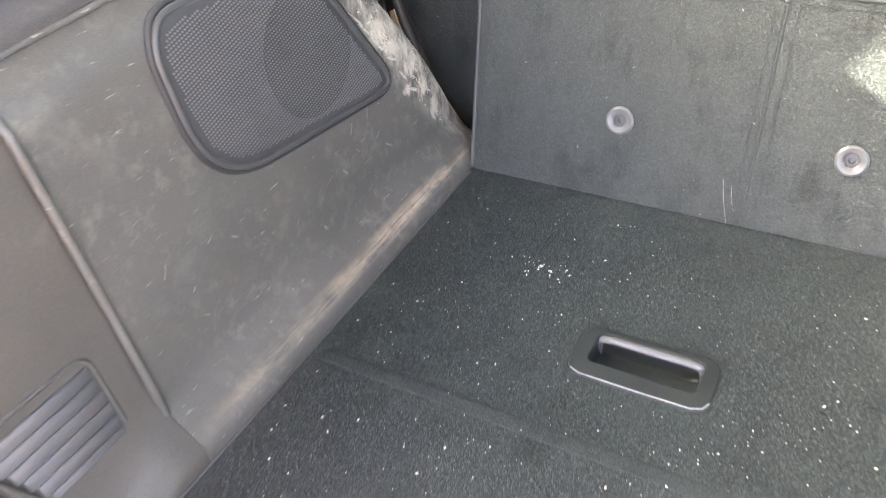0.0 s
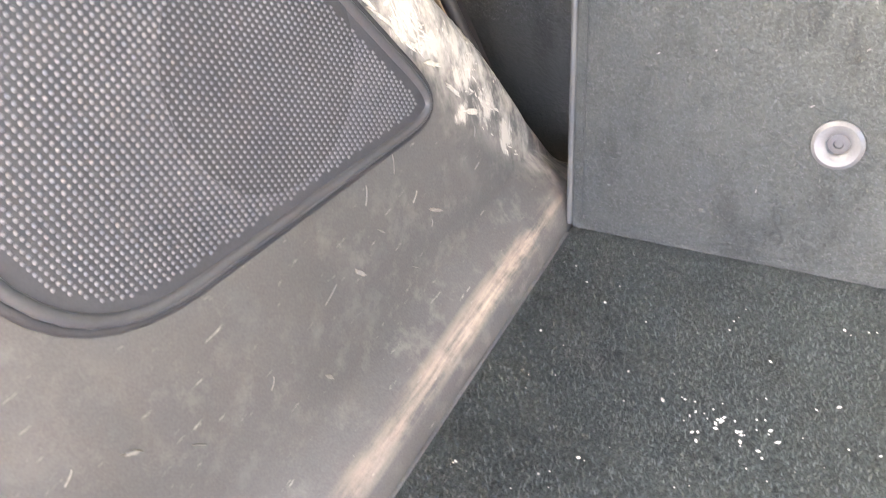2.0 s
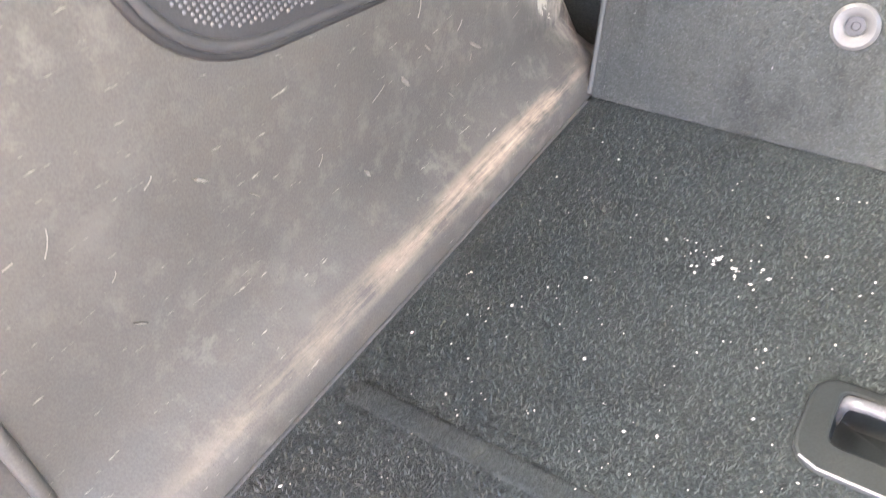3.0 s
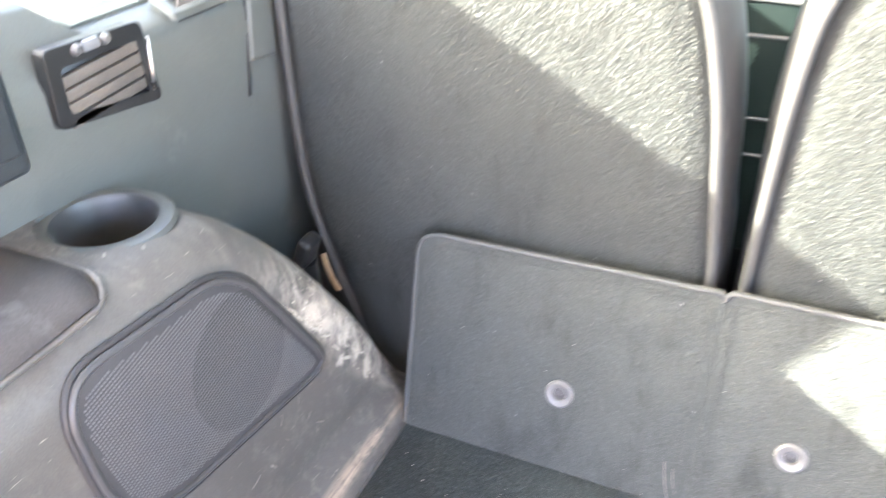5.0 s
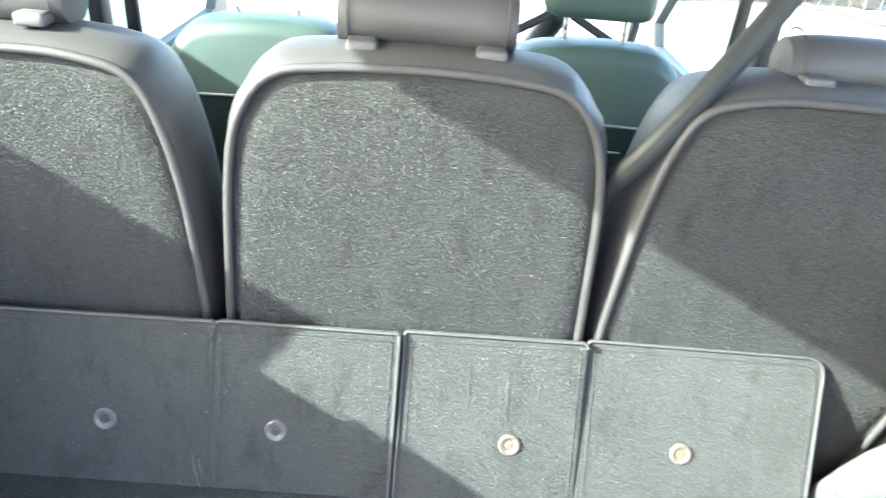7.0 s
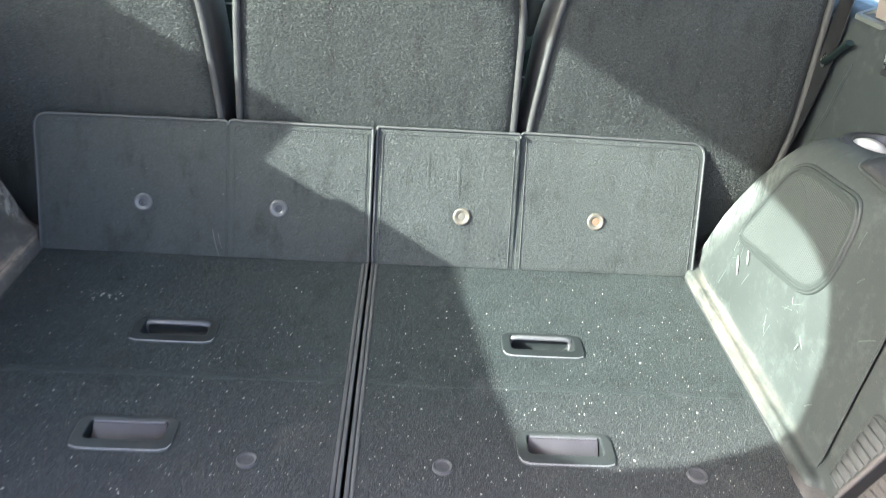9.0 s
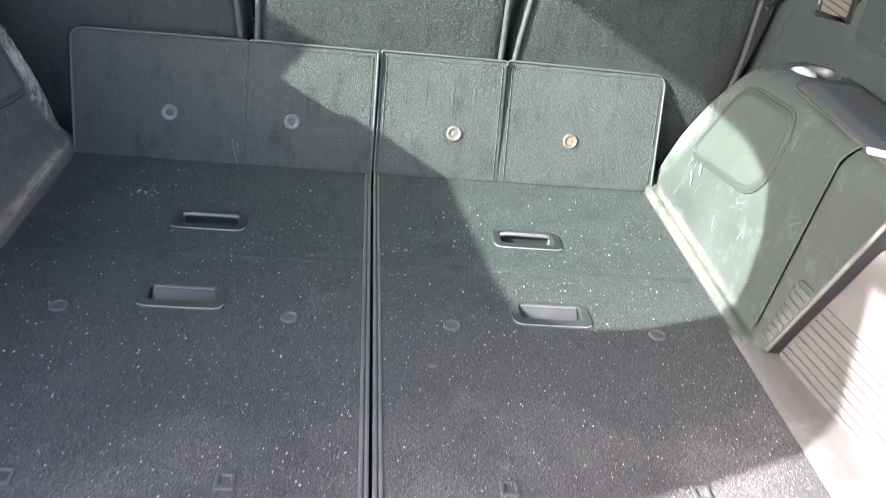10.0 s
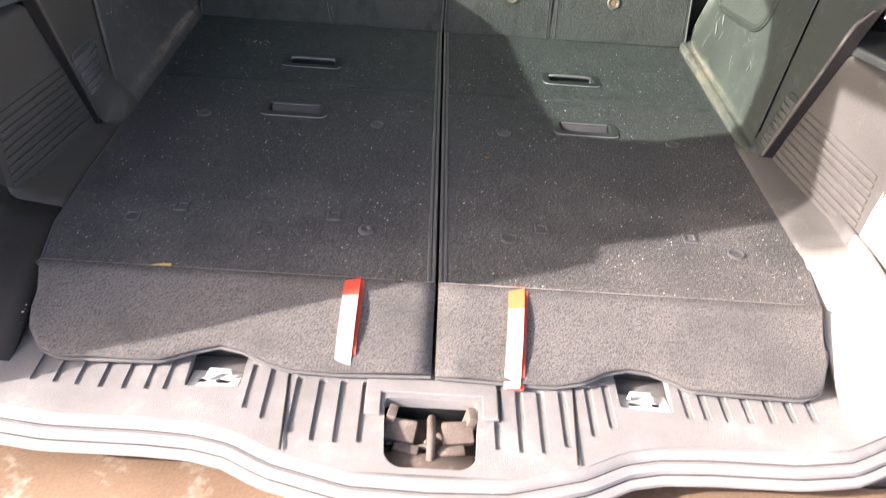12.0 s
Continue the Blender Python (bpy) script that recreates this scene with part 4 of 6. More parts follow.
def air_vent(s):
    t = thing("air_vent", "dark rectangular air vent with brown-grey slats in the side panel", "air vent", (s * 0.648, -0.130, 0.387), "side air vents")
    out = rounded([(-0.174, 0.408), (-0.086, 0.404), (-0.079, 0.342), (-0.176, 0.354)], 0.006, 4)
    hole = rounded([(-0.163, 0.393), (-0.094, 0.391), (-0.089, 0.352), (-0.164, 0.362)], 0.003, 3)
    under(t, prism("vent_frame", out, lambda a, b, d: (s * (0.640 + d), a + 0.012, b + 0.009), 0.010, BLACK, holes=(hole,), bevel=0.001))
    under(t, rbox("vent_back", (0.003, 0.08, 0.045), (s * 0.6475, -0.116, 0.382), BLACK, 0.001, 1))
    for k in range(4):
        under(t, rbox("slat", (0.006, 0.072, 0.0082), (s * 0.643, -0.116, 0.3945 - 0.0095 * k), LOUVRE, 0.0018, 2, (4, 0, 0)))
    under(t, rbox("chrome_edge", (0.003, 0.0025, 0.040), (s * 0.6385, -0.0735, 0.381), METAL, 0.001, 1, (-5, 0, 0)), "bright worn frame edge")
    for y in (-0.136, -0.110):
        under(t, lathe("knob", [(0.0001, 0.004), (0.0025, 0.0035), (0.004, 0.001), (0.004, -0.001)], (s * 0.639, y, 0.4105), WHITE_RING, Matrix.Rotation(-s * math.pi / 2, 4, "Y"), 12), "small pale knob")
    under(t, rbox("wheel", (0.006, 0.016, 0.008), (s * 0.640, -0.123, 0.4105), GREY, 0.003, 2))
    return t


for s in (-1, 1):
    air_vent(s)

for s in (-1, 1):
    j = rbox("trim_joint", (0.002, 0.003, 0.09), (s * 0.6472, 0.052, 0.355), BLACK, 0.0006, 1, (-8, 0, 0))
    tagged(j, "dark joint line in the upper side panel", "joint", kind="structure")
    c = rbox("belt_cover", (0.012, 0.040, 0.060), (s * 0.649, 0.075, 0.368), GREEN, 0.004, 3, (-8, 0, 0))
    tagged(c, "green-grey plastic cover beside the belt slot", "cover", kind="structure")

# small lidded socket box behind the left vent
for s in (-1, 1):
    box = thing("socket_box", "dark rounded plastic box on the side panel", "socket box", (s * 0.645, -0.235, 0.39), "socket boxes")
    under(box, rbox("body", (0.018, 0.085, 0.085), (s * 0.6395, -0.240, 0.393), SOCKET, 0.008, 4))
    under(box, rbox("cover", (0.008, 0.068, 0.060), (s * 0.6295, -0.240, 0.397), SOCKET, 0.004, 3))
# white lump added to stand for the bright spot inside the cup
tissue = lathe("tissue", [(0.0001, 0.011), (0.009, 0.0100), (0.018, 0.006), (0.023, -0.002), (0.020, -0.010), (0.0001, -0.012)], (0.600, -0.160, pod_top(CUP[1], 1) - 0.010), WHITE_METAL, sides=14)
tagged(tissue, "white lump added for the bright spot in the cup holder", "tissue")

# ---- load floor ----
HANDLES = [(0.238, -0.192), (0.238, -0.387)]
TAIL_L = [(0.0026, -0.9255), (0.105, -0.927), (0.161, -0.927), (0.187, -0.922), (0.214, -0.911), (0.241, -0.905), (0.271, -0.912), (0.305, -0.924), (0.348, -0.927), (0.413, -0.926),
          (0.436, -0.918), (0.447, -0.905), (0.449, -0.874), (0.462, -0.826), (0.478, -0.78)]
TAIL_R = [(0.0026, -0.926), (0.137, -0.928), (0.169, -0.924), (0.195, -0.913), (0.222, -0.906), (0.248, -0.907), (0.273, -0.914), (0.292, -0.923), (0.343, -0.927), (0.422, -0.927),
          (0.446, -0.918), (0.456, -0.893), (0.452, -0.865), (0.456, -0.837), (0.480, -0.79), (0.486, -0.745)]


def tail_z(y):
    """The carpet lies flat, then falls over the edge of the board on to the sill."""
    return -0.47 * max(0.0, -0.82 - y) if y < -0.825 else -0.0004 * max(0.0, (-0.815 - y) / 0.01)


def arc(cx, cy, w, h, r=0.012):
    return rounded([(cx - w / 2, cy - h / 2), (cx + w / 2, cy - h / 2), (cx + w / 2, cy + h / 2), (cx - w / 2, cy + h / 2)], r, 4)


def floor_board(s):
    tail = TAIL_L if s < 0 else TAIL_R
    t = thing("load_floor_panel", "dark grey carpeted load floor panel sprinkled with crumbs", "floor panel", (s * 0.24, -0.4, -0.02), "load floor panels")
    y_front = 0.05
    # main sheet down to the fold, holes for the handles
    holes = [arc(x, y + 0.005, 0.094, 0.040, 0.006) for x, y in HANDLES]
    main = [(0.0018, y_front), (0.486, y_front + 0.006), (0.486, -0.60), (0.482, -0.74), (0.466, -0.818), (0.0018, -0.818)]
    under(t, prism("carpet", main, lambda a, b, d: (s * a, b, -d), 0.012, CARPET, holes=holes, bevel=0.0015), "dark grey needled carpet")
    edge = [p for p in tail if p[1] < -0.826]
    rows = []
    for k in range(49):
        f = k / 48
        # walk round the tail edge and pair each point with the fold line
        d = f * (len(edge) - 1)
        i = min(int(d), len(edge) - 2)
        e = Vector(edge[i]).lerp(Vector(edge[i + 1]), d - i)
        x0 = 0.004 + 0.460 * (min(e.x, 0.455) - 0.004) / 0.451 if k < 48 else 0.465
        x0 = max(x0 - 0.0014 * (1 - f), 0.0018)
        if i >= len(edge) - 5:
            x0 = min(0.465, x0 + 0.012 * (d - (len(edge) - 5)))
        row = []
        for q in range(9):
            g = q / 8
            x, y = x0 + (e.x - x0) * g, -0.8215 + (e.y + 0.8215) * g
            row.append((s * x, y, tail_z(y) + 0.0022 * math.sin(x * 38 + y * 20) * g))
        rows.append(row)
    under(t, grid("carpet_tail", rows, CARPET, thick=0.007 if s < 0 else -0.007, angle=50), "carpet tail folded over the sill")
    bind = [(s * p[0], p[1], tail_z(p[1]) + 0.0022 * math.sin(p[0] * 38 + p[1] * 20) - 0.0015) for p in edge] + [(s * 0.4665, -0.818, -0.001), (s * 0.482, -0.74, -0.002), (s * 0.486, -0.60, -0.002), (s * 0.486, -0.2, -0.002), (s * 0.486, y_front, -0.002)]
    fine_pts = []
    for a, b in zip(bind[:-1], bind[1:]):
        for k in range(5):
            fine_pts.append(Vector(a).lerp(Vector(b), k / 5))
    under(t, tube("edge_binding", fine_pts, 0.0024, PALE_BINDING, sides=8))
    gen = np.random.default_rng(20 + s)
    n = 210000
    px, py = gen.uniform(0.014, 0.482, n), gen.uniform(-0.817, 0.012, n)
    ok = (px < 0.482 + np.minimum(0.0, (py + 0.70) * 0.14)) & (np.abs(py + 0.8195) > 0.003)
    for hx, hy, hw, hh in ((HANDLES[0][0], HANDLES[0][1], 0.055, 0.028), (HANDLES[1][0], HANDLES[1][1], 0.055, 0.028), (0.138, -0.689, 0.014, 0.016), (0.338, -0.689, 0.014, 0.016)):
        ok &= ~((np.abs(px - hx) < hw) & (np.abs(py - hy) < hh))
    for hx, hy in ((0.102, -0.422), (0.375, -0.421), (0.093, -0.717), (0.392, -0.720)):
        ok &= (px - hx) ** 2 + (py - hy) ** 2 > 0.0138 ** 2
    px, py = px[ok], py[ok]
    pile(t, np.column_stack([s * px, py, np.zeros(len(px))]), (0, 0, 1), CARPET_FIBRE, 0.0027, 0.0010, 30 + s)
    sheet = np.array([[p for p in row] for row in rows])
    k1, q1 = gen.uniform(0.2, 46.8, 52000), gen.uniform(0.05, 7.9, 52000)
    ki, qi = k1.astype(int), q1.astype(int)
    kf, qf = (k1 - ki)[:, None], (q1 - qi)[:, None]
    spots = (sheet[ki, qi] * (1 - kf) * (1 - qf) + sheet[ki + 1, qi] * kf * (1 - qf) + sheet[ki, qi + 1] * (1 - kf) * qf + sheet[ki + 1, qi + 1] * kf * qf)
    pile(t, spots, (0, -0.42, 0.9), CARPET_FIBRE, 0.0032, 0.0008, 40 + s)
    for dx in (0.0040, 0.0098):
        edge_pts = [(s * dx, y, tail_z(y) + 0.0022 * math.sin(dx * 38 + y * 20) * g + 0.0006) for g, y in ((q / 10, -0.822 - 0.103 * q / 10) for q in range(11))]
        under(t, tube("gap_binding", edge_pts, 0.0020, PALE_BINDING, sides=6))
    for dx in (0.0042, 0.0100):
        under(t, rbox("gap_binding", (0.0045, 0.83, 0.004), (s * dx, -0.405, -0.0003), PALE_BINDING, 0.0015, 2))
    under(t, rbox("fold_seam", (0.462, 0.0022, 0.003), (s * 0.235, -0.8195, 0.0014), LINTY, 0.0008, 1))
    under(t, rbox("joint_ridge", (0.470, 0.014, 0.006), (s * 0.240, -0.280, -0.0018), CARPET, 0.0028, 3))
    # grab handle and finger cup: a glossy black bezel with a bar over the far side of its well
    for k, (x, y) in enumerate(HANDLES):
        word = ("handle", "cup")[k]
        well_loop = arc(x, y + 0.005, 0.083, 0.031, 0.006)
        bez = prism(word + "_bezel", arc(x, y, 0.108, 0.054, 0.015), lambda a, b, d: (s * a, b, 0.0022 - d), 0.005, (BEZEL, CUP_BEZEL)[k], holes=(well_loop,), bevel=0.0016)
        under(t, bez, "dusty black plastic bezel")
        rows = [[(s * (x + (a - x) * f), y + 0.005 + (b - y - 0.005) * f, z) for a, b in well_loop] for f, z in ((1.0, 0.0), (0.99, -0.008), (0.95, -0.016 - 0.012 * k), (0.85, -0.018 - 0.012 * k), (0.02, -0.018 - 0.012 * k))]
        under(t, fix_normals(grid(word + "_well", rows, BEZEL, close_u=True, angle=40)))
        bar_y = y + 0.0175
        bar = [(s * (x + dx), bar_y, z) for dx, z in ((-0.0415, -0.016), (-0.0405, -0.006), (-0.038, -0.0008), (-0.030, 0.0006), (0.030, 0.0006), (0.038, -0.0008), (0.0405, -0.006), (0.0415, -0.016))]
        if k == 0:
            under(t, tube("handle_bar", bar, 0.0033, BAR, sides=14), "satin grey pull bar")
        else:
            under(t, rbox("cup_flap", (0.079, 0.034, 0.003), (s * x, y + 0.006, -0.0125), FLAPGREY, 0.0012, 2, (40, 0, 0)), "lilac-grey sloping flap")
            under(t, tube("flap_edge", [(s * (x - 0.038), bar_y + 0.001, 0.0008), (s * (x + 0.038), bar_y + 0.001, 0.0008)], 0.0016, BAR, sides=8), "pale flap edge")
        # pale line painted where the bezel's front edge catches the light
        front = [(x - 0.053, y - 0.016), (x - 0.050, y - 0.0225), (x - 0.042, y - 0.0258), (x, y - 0.0262), (x + 0.042, y - 0.0258), (x + 0.050, y - 0.0225)]
        under(t, tube("bezel_edge", [(s * a, b, 0.0021) for a, b in front], 0.0006, EDGE_HIGHLIGHT, sides=6), "front edge with a painted highlight")
    # plugs and square sockets let into the carpet
    for k, (px, py) in enumerate(((0.102, -0.422), (0.375, -0.421), (0.093, -0.717), (0.392, -0.720))):
        star = s < 0 and k == 2
        prof = [(0.0001, 0.0016), (0.0075, 0.0018), (0.0085, 0.0026), (0.0100, 0.0034), (0.0112, 0.0022), (0.0115, -0.004)]
        if star:
            prof = [(0.0001, 0.0005), (0.003, 0.0008), (0.004, 0.0030), (0.0075, 0.0038), (0.0100, 0.0026), (0.0112, 0.0012), (0.0115, -0.004)]
        under(t, lathe("plug", prof, (s * px, py, 0), PLUG, sides=20), "scuffed pale screw plug" if star else "")
    for px, py in ((0.138, -0.689), (0.338, -0.689)):
        sq = prism("square_socket", arc(px, py, 0.019, 0.021, 0.003), lambda a, b, d: (s * a, b, 0.0024 - d), 0.006, PLUG, holes=(arc(px, py + 0.001, 0.011, 0.012, 0.001),), bevel=0.001)
        under(t, sq)
        under(t, rbox("socket_bottom", (0.012, 0.014, 0.002), (s * px, py + 0.003, -0.004), BLACK, 0.0005, 1))
    return t


for s in (-1, 1):
    floor_board(s)
under_floor = rbox("under_floor", (0.96, 0.86, 0.20), (0, -0.385, -0.150), BLACK, 0.004, 1)
tagged(under_floor, "dark subfloor under the load panels", "subfloor", kind="structure")


# ---- flap behind the seats ----
def flap(s):
    t = thing("folding_flap", "grey carpeted folding flap leaning on the seat backs", "flap", (s * 0.24, 0.03, 0), "flaps against the seat backs")
    lean = [0.34, 0.335] if s < 0 else [0.375, 0.42]
    fold = 0.214 if s < 0 else 0.218

    def place(a, b, d):
        k = 0 if a < fold else 1
        return (s * a, 0.004 + 0.006 * max(0, s * a) / 0.49 + lean[k] * b + d, b - 0.3 * d)

    half = 0.0006
    for k, (a0, a1) in enumerate(((0.0031, fold - half), (fold + half, 0.486 if s < 0 else 0.497))):
        if k:
            out = rounded([(a0, 0.001), (a1, 0.001), (a1 + 0.006, 0.190), (a0, 0.1925)], [0.001, 0.004, 0.022, 0.006], 6)
        else:
            out = rounded([(a0, 0.001), (a1, 0.001), (a1, 0.1935), (a0, 0.1935)], [0.001, 0.001, 0.006, 0.003], 4)
        ex = [0.337 if s < 0 else 0.341, 0.139 if s < 0 else 0.135][1 - k]
        hole = [(ex + 0.0062 * math.cos(w), 0.074 + 0.0062 * math.sin(w)) for w in (2 * math.pi * q / 16 for q in range(16))]
        under(t, prism("flap_panel", out, place, 0.010, FLAP_CARPET, holes=(hole,), bevel=0.002), "grey needled carpet panel")
        gen = np.random.default_rng(60 + 2 * s + k)
        fa, fb = gen.uniform(a0 + 0.004, a1 - 0.003, 22000), gen.uniform(0.003, 0.188, 22000)
        ok = ((fa - ex) ** 2 + (fb - 0.074) ** 2 > 0.0128 ** 2) & ~((fa > a1 - 0.012) & (fb > 0.178) & (k > 0))
        base0, along, up = Vector(place(a0 + 0.01, 0.0, 0.0)), Vector(place(a0 + 0.02, 0.0, 0.0)), Vector(place(a0 + 0.01, 0.1, 0.0))
        da, db = np.array((along - base0) / 0.01), np.array((up - base0) / 0.1)
        spots = np.array(base0) + (fa[ok] - a0 - 0.01)[:, None] * da + fb[ok][:, None] * db
        lint(t, spots[:14], (0, -1, lean[k]), 5 + k + s)
        pile(t, spots, (0, -1, lean[k]), FLAP_FIBRE, 0.0027, 0.0009, 70 + 2 * s + k, 0.62)
        loop = [p for p in out if p[1] > 0.006]
        rim = loop + [(a0, b) for b in (0.15, 0.10, 0.05, 0.004)] if k == 0 else [(a1 + 0.0316 * b, b) for b in (0.004, 0.05, 0.10, 0.15)] + loop
        rim_pts = [place(a, b, -0.0006) for a, b in rim]
        under(t, tube("flap_binding", rim_pts, 0.0022, FLAP_BINDING, sides=8))
        # stitched edge tape: a fine seam a finger's width inside the binding
        mid = ((a0 + a1) / 2, 0.10)
        seam = [place(mid[0] + (a - mid[0]) * (1 - 0.0085 / abs(a1 - mid[0])), b if b < 0.02 else b - 0.0085 * min(1.0, max(0.0, (b - 0.12) / 0.05)), -0.0012) for a, b in [(a1, 0.004)] + loop + [(a0, 0.004)]]
        under(t, tube("edge_stitching", seam, 0.0005, FLAP_BINDING if s > 0 else FLAP_CARPET, sides=6))
        mat_ring = WHITE_RING if s < 0 else (BEIGE_RING if k == 0 else RUST)
        ring_m = Matrix.Rotation(radians(90 - 18), 4, "X")
        c = Vector(place(ex, 0.074, -0.0008))
        outer_m = WHITE_RING if s < 0 else BEIGE_RING
        ring = under(t, lathe("eyelet", [(0.0134, -0.002), (0.0132, 0.0012), (0.0112, 0.0026), (0.0088, 0.0022), (0.0068, 0.0012), (0.0060, 0.0006), (0.0056, -0.001), (0.0054, -0.006)], c, outer_m, ring_m, 28), "pale round plastic eyelet")
        if s > 0:
            under(ring, lathe("eyelet_plug", [(0.0001, 0.0008), (0.004, 0.0010), (0.0068, 0.0002), (0.0070, -0.004)], c, mat_ring, ring_m, 18), "rusty brown fixing" if k else "pale fixing")
        else:
            under(ring, lathe("eyelet_back", [(0.0001, -0.0035), (0.0022, -0.0035), (0.0026, -0.0018), (0.0058, -0.0022), (0.0060, -0.008)], c, EYELET_BACK, ring_m, 14))
    if s > 0:
        for a, b0, b1, w in ((0.022, 0.03, 0.186, 0.7), (0.080, 0.095, 0.182, 1.0), (0.0765, 0.03, 0.075, 0.6), (0.130, 0.075, 0.184, 1.1), (0.163, 0.095, 0.183, 0.8), (0.124, 0.015, 0.05, 0.7), (0.205, 0.02, 0.184, 0.5)):
            pts = [place(a + 0.0022 * math.sin(23 * (b0 + (b1 - b0) * k / 16) + a * 300) + 0.0008 * math.sin(2.1 * k + a * 90), b0 + (b1 - b0) * k / 16, 0.0040 * w + 0.0002 + 0.0018 * abs(k / 8 - 1) ** 2) for k in range(17)]
            under(t, tube("crease", pts, 0.0053 * w, FLAP_CARPET, sides=14), "raised wrinkle in the carpet")
    if s < 0:
        for a, b0, a1, b1 in ((0.226, 0.002, 0.236, 0.040), (0.222, 0.014, 0.228, 0.036)):
            under(t, tube("scratch", [place(a, b0, 0.0), place((a + a1) / 2 + 0.001, (b0 + b1) / 2, 0.0), place(a1, b1, 0.0)], 0.00045, SCRATCH, sides=6), "pale scratch")
    under(t, tube("fold_stitching", [place(fold, b, 0.0012) for b in (0.002, 0.06, 0.12, 0.185)], 0.0012, FLAP_CARPET, sides=6))
    return t


for s in (-1, 1):
    flap(s)


# ---- seats ----
def seat_outline(kind):
    if kind == 0:
        pts = [(-0.202, -0.10), (-0.2025, 0.19), (-0.199, 0.355), (-0.190, 0.43), (-0.155, 0.485), (-0.06, 0.4955), (0.06, 0.4965), (0.155, 0.487), (0.192, 0.435), (0.203, 0.36), (0.2065, 0.19), (0.205, -0.10)]
        return rounded(pts, [0.01, 0.05, 0.05, 0.045, 0.05, 0.06, 0.06, 0.05, 0.045, 0.05, 0.05, 0.01], 4)
    pts = [(-0.552, -0.10), (-0.585, 0.04), (-0.613, 0.122), (-0.632, 0.20), (-0.634, 0.315), (-0.632, 0.430), (-0.600, 0.476), (-0.52, 0.484), (-0.36, 0.486), (-0.288, 0.470), (-0.264, 0.415), (-0.247, 0.345), (-0.229, 0.19), (-0.222, -0.10)]
    pts = [(a, b + (0.01 if b > 0.4 and kind > 0 else 0)) for a, b in pts]
    pts = [(a * -1, b) for a, b in pts][::-1] if kind > 0 else pts
    return rounded(pts, 0.05, 4)


def rear_seat(kind):
    cx = (0.0, 0.43, -0.43)[kind]
    t = thing("rear_seat", "grey leather rear seat with a carpeted back panel", "seat", (cx, 0.2, -0.30), "three rear seats")
    out = seat_outline(kind)
    cy = 0.22
    sc = lambda a, b, f: (cx + (a - cx) * f, cy + (b - cy) * f)
    lean = lambda b: -0.02 * (b - 0.25)
    Y = 0.088
    panel = [sc(a, b, 0.985) for a, b in out]
    def dome(f):
        return 0.009 * max(0.0, (f - 0.84) / 0.16) ** 2

    rings = []
    for f in (0.01, 0.4, 0.7, 0.82, 0.87, 0.91, 0.94, 0.965, 0.985, 1.0):
        rings.append([(x, Y + lean(z) + dome(f), z) for x, z in (sc(a, b, f * 0.985) for a, b in out)])
    rings.append([(x, Y + lean(z) + 0.024, z) for x, z in (sc(a, b, 0.98) for a, b in out)])
    under(t, fix_normals(grid("back_panel", rings, SEAT_CARPET, close_u=True, angle=60)), "grey needled carpet back panel")
    gen = np.random.default_rng(90 + kind)
    ax, bz = gen.uniform(min(a for a, c in out), max(a for a, c in out), 120000), gen.uniform(0.10, 0.50, 120000)
    loop = np.array(panel)
    inside = np.zeros(len(ax), dtype=bool)
    for (x1, z1), (x2, z2) in zip(loop, np.roll(loop, -1, axis=0)):
        if abs(z2 - z1) > 1e-9:
            inside ^= ((z1 > bz) != (z2 > bz)) & (ax < (x2 - x1) * (bz - z1) / (z2 - z1) + x1)
    ax, bz = ax[inside], bz[inside]
    turn = np.arctan2(loop[:, 1] - cy, loop[:, 0] - cx)
    order = np.argsort(turn)
    reach = np.interp(np.arctan2(bz - cy, ax - cx), turn[order], np.hypot(loop[:, 0] - cx, loop[:, 1] - cy)[order], period=2 * math.pi)
    share = np.minimum(np.hypot(ax - cx, bz - cy) / reach, 1.0)
    ax, bz, share = ax[share < 0.955], bz[share < 0.955], share[share < 0.955]
    depth = 0.009 * np.maximum(0.0, (share - 0.84) / 0.16) ** 2
    pile(t, np.column_stack([ax, Y - 0.02 * (bz - 0.25) - 0.0002 + depth, bz]), (0, -1, 0), SEAT_FIBRE, 0.0031, 0.0009, 95 + kind, 0.58)
    lint(t, [(x, Y - 0.02 * (z - 0.25), z) for x, z, f in zip(ax[:38], bz[:38], share[:38]) if f < 0.84], (0, -1, 0), 50 + kind)
    under(t, tube("piping", [(a, Y + lean(b) + 0.003, b) for a, b in out], 0.0052, PIPING, closed=True, sides=10), "grey leather piping")
    # padded rim: out from the piping, round, and forward
    rows = []
    for f, dy in ((0.985, 0.012), (1.004, 0.006), (1.022, 0.012), (1.05, 0.032), (1.062, 0.060), (1.055, 0.095), (1.02, 0.125), (0.92, 0.140), (0.5, 0.145), (0.02, 0.146)):
        ring = []
        for a, b in out:
            g = 1 + (f - 1) * (0.75 if b < 0.3 else 1.0 if b < 0.44 else 0.8) if f > 1 else f
            x, z = sc(a, b, g)
            ring.append((x, Y + lean(z) + dy, z))
        rows.append(ring)
    under(t, fix_normals(grid("backrest", rows, VINYL, close_u=True, angle=70)), "grey leather padded backrest")
    under(t, rbox("cushion", (0.40, 0.34, 0.16), (cx, 0.34, 0.02), VINYL, 0.05, 4), "grey leather seat cushion")
    under(t, rbox("seat_base", (0.34, 0.36, 0.26), (cx, 0.30, -0.17), BLACK, 0.02, 2), "black seat base")
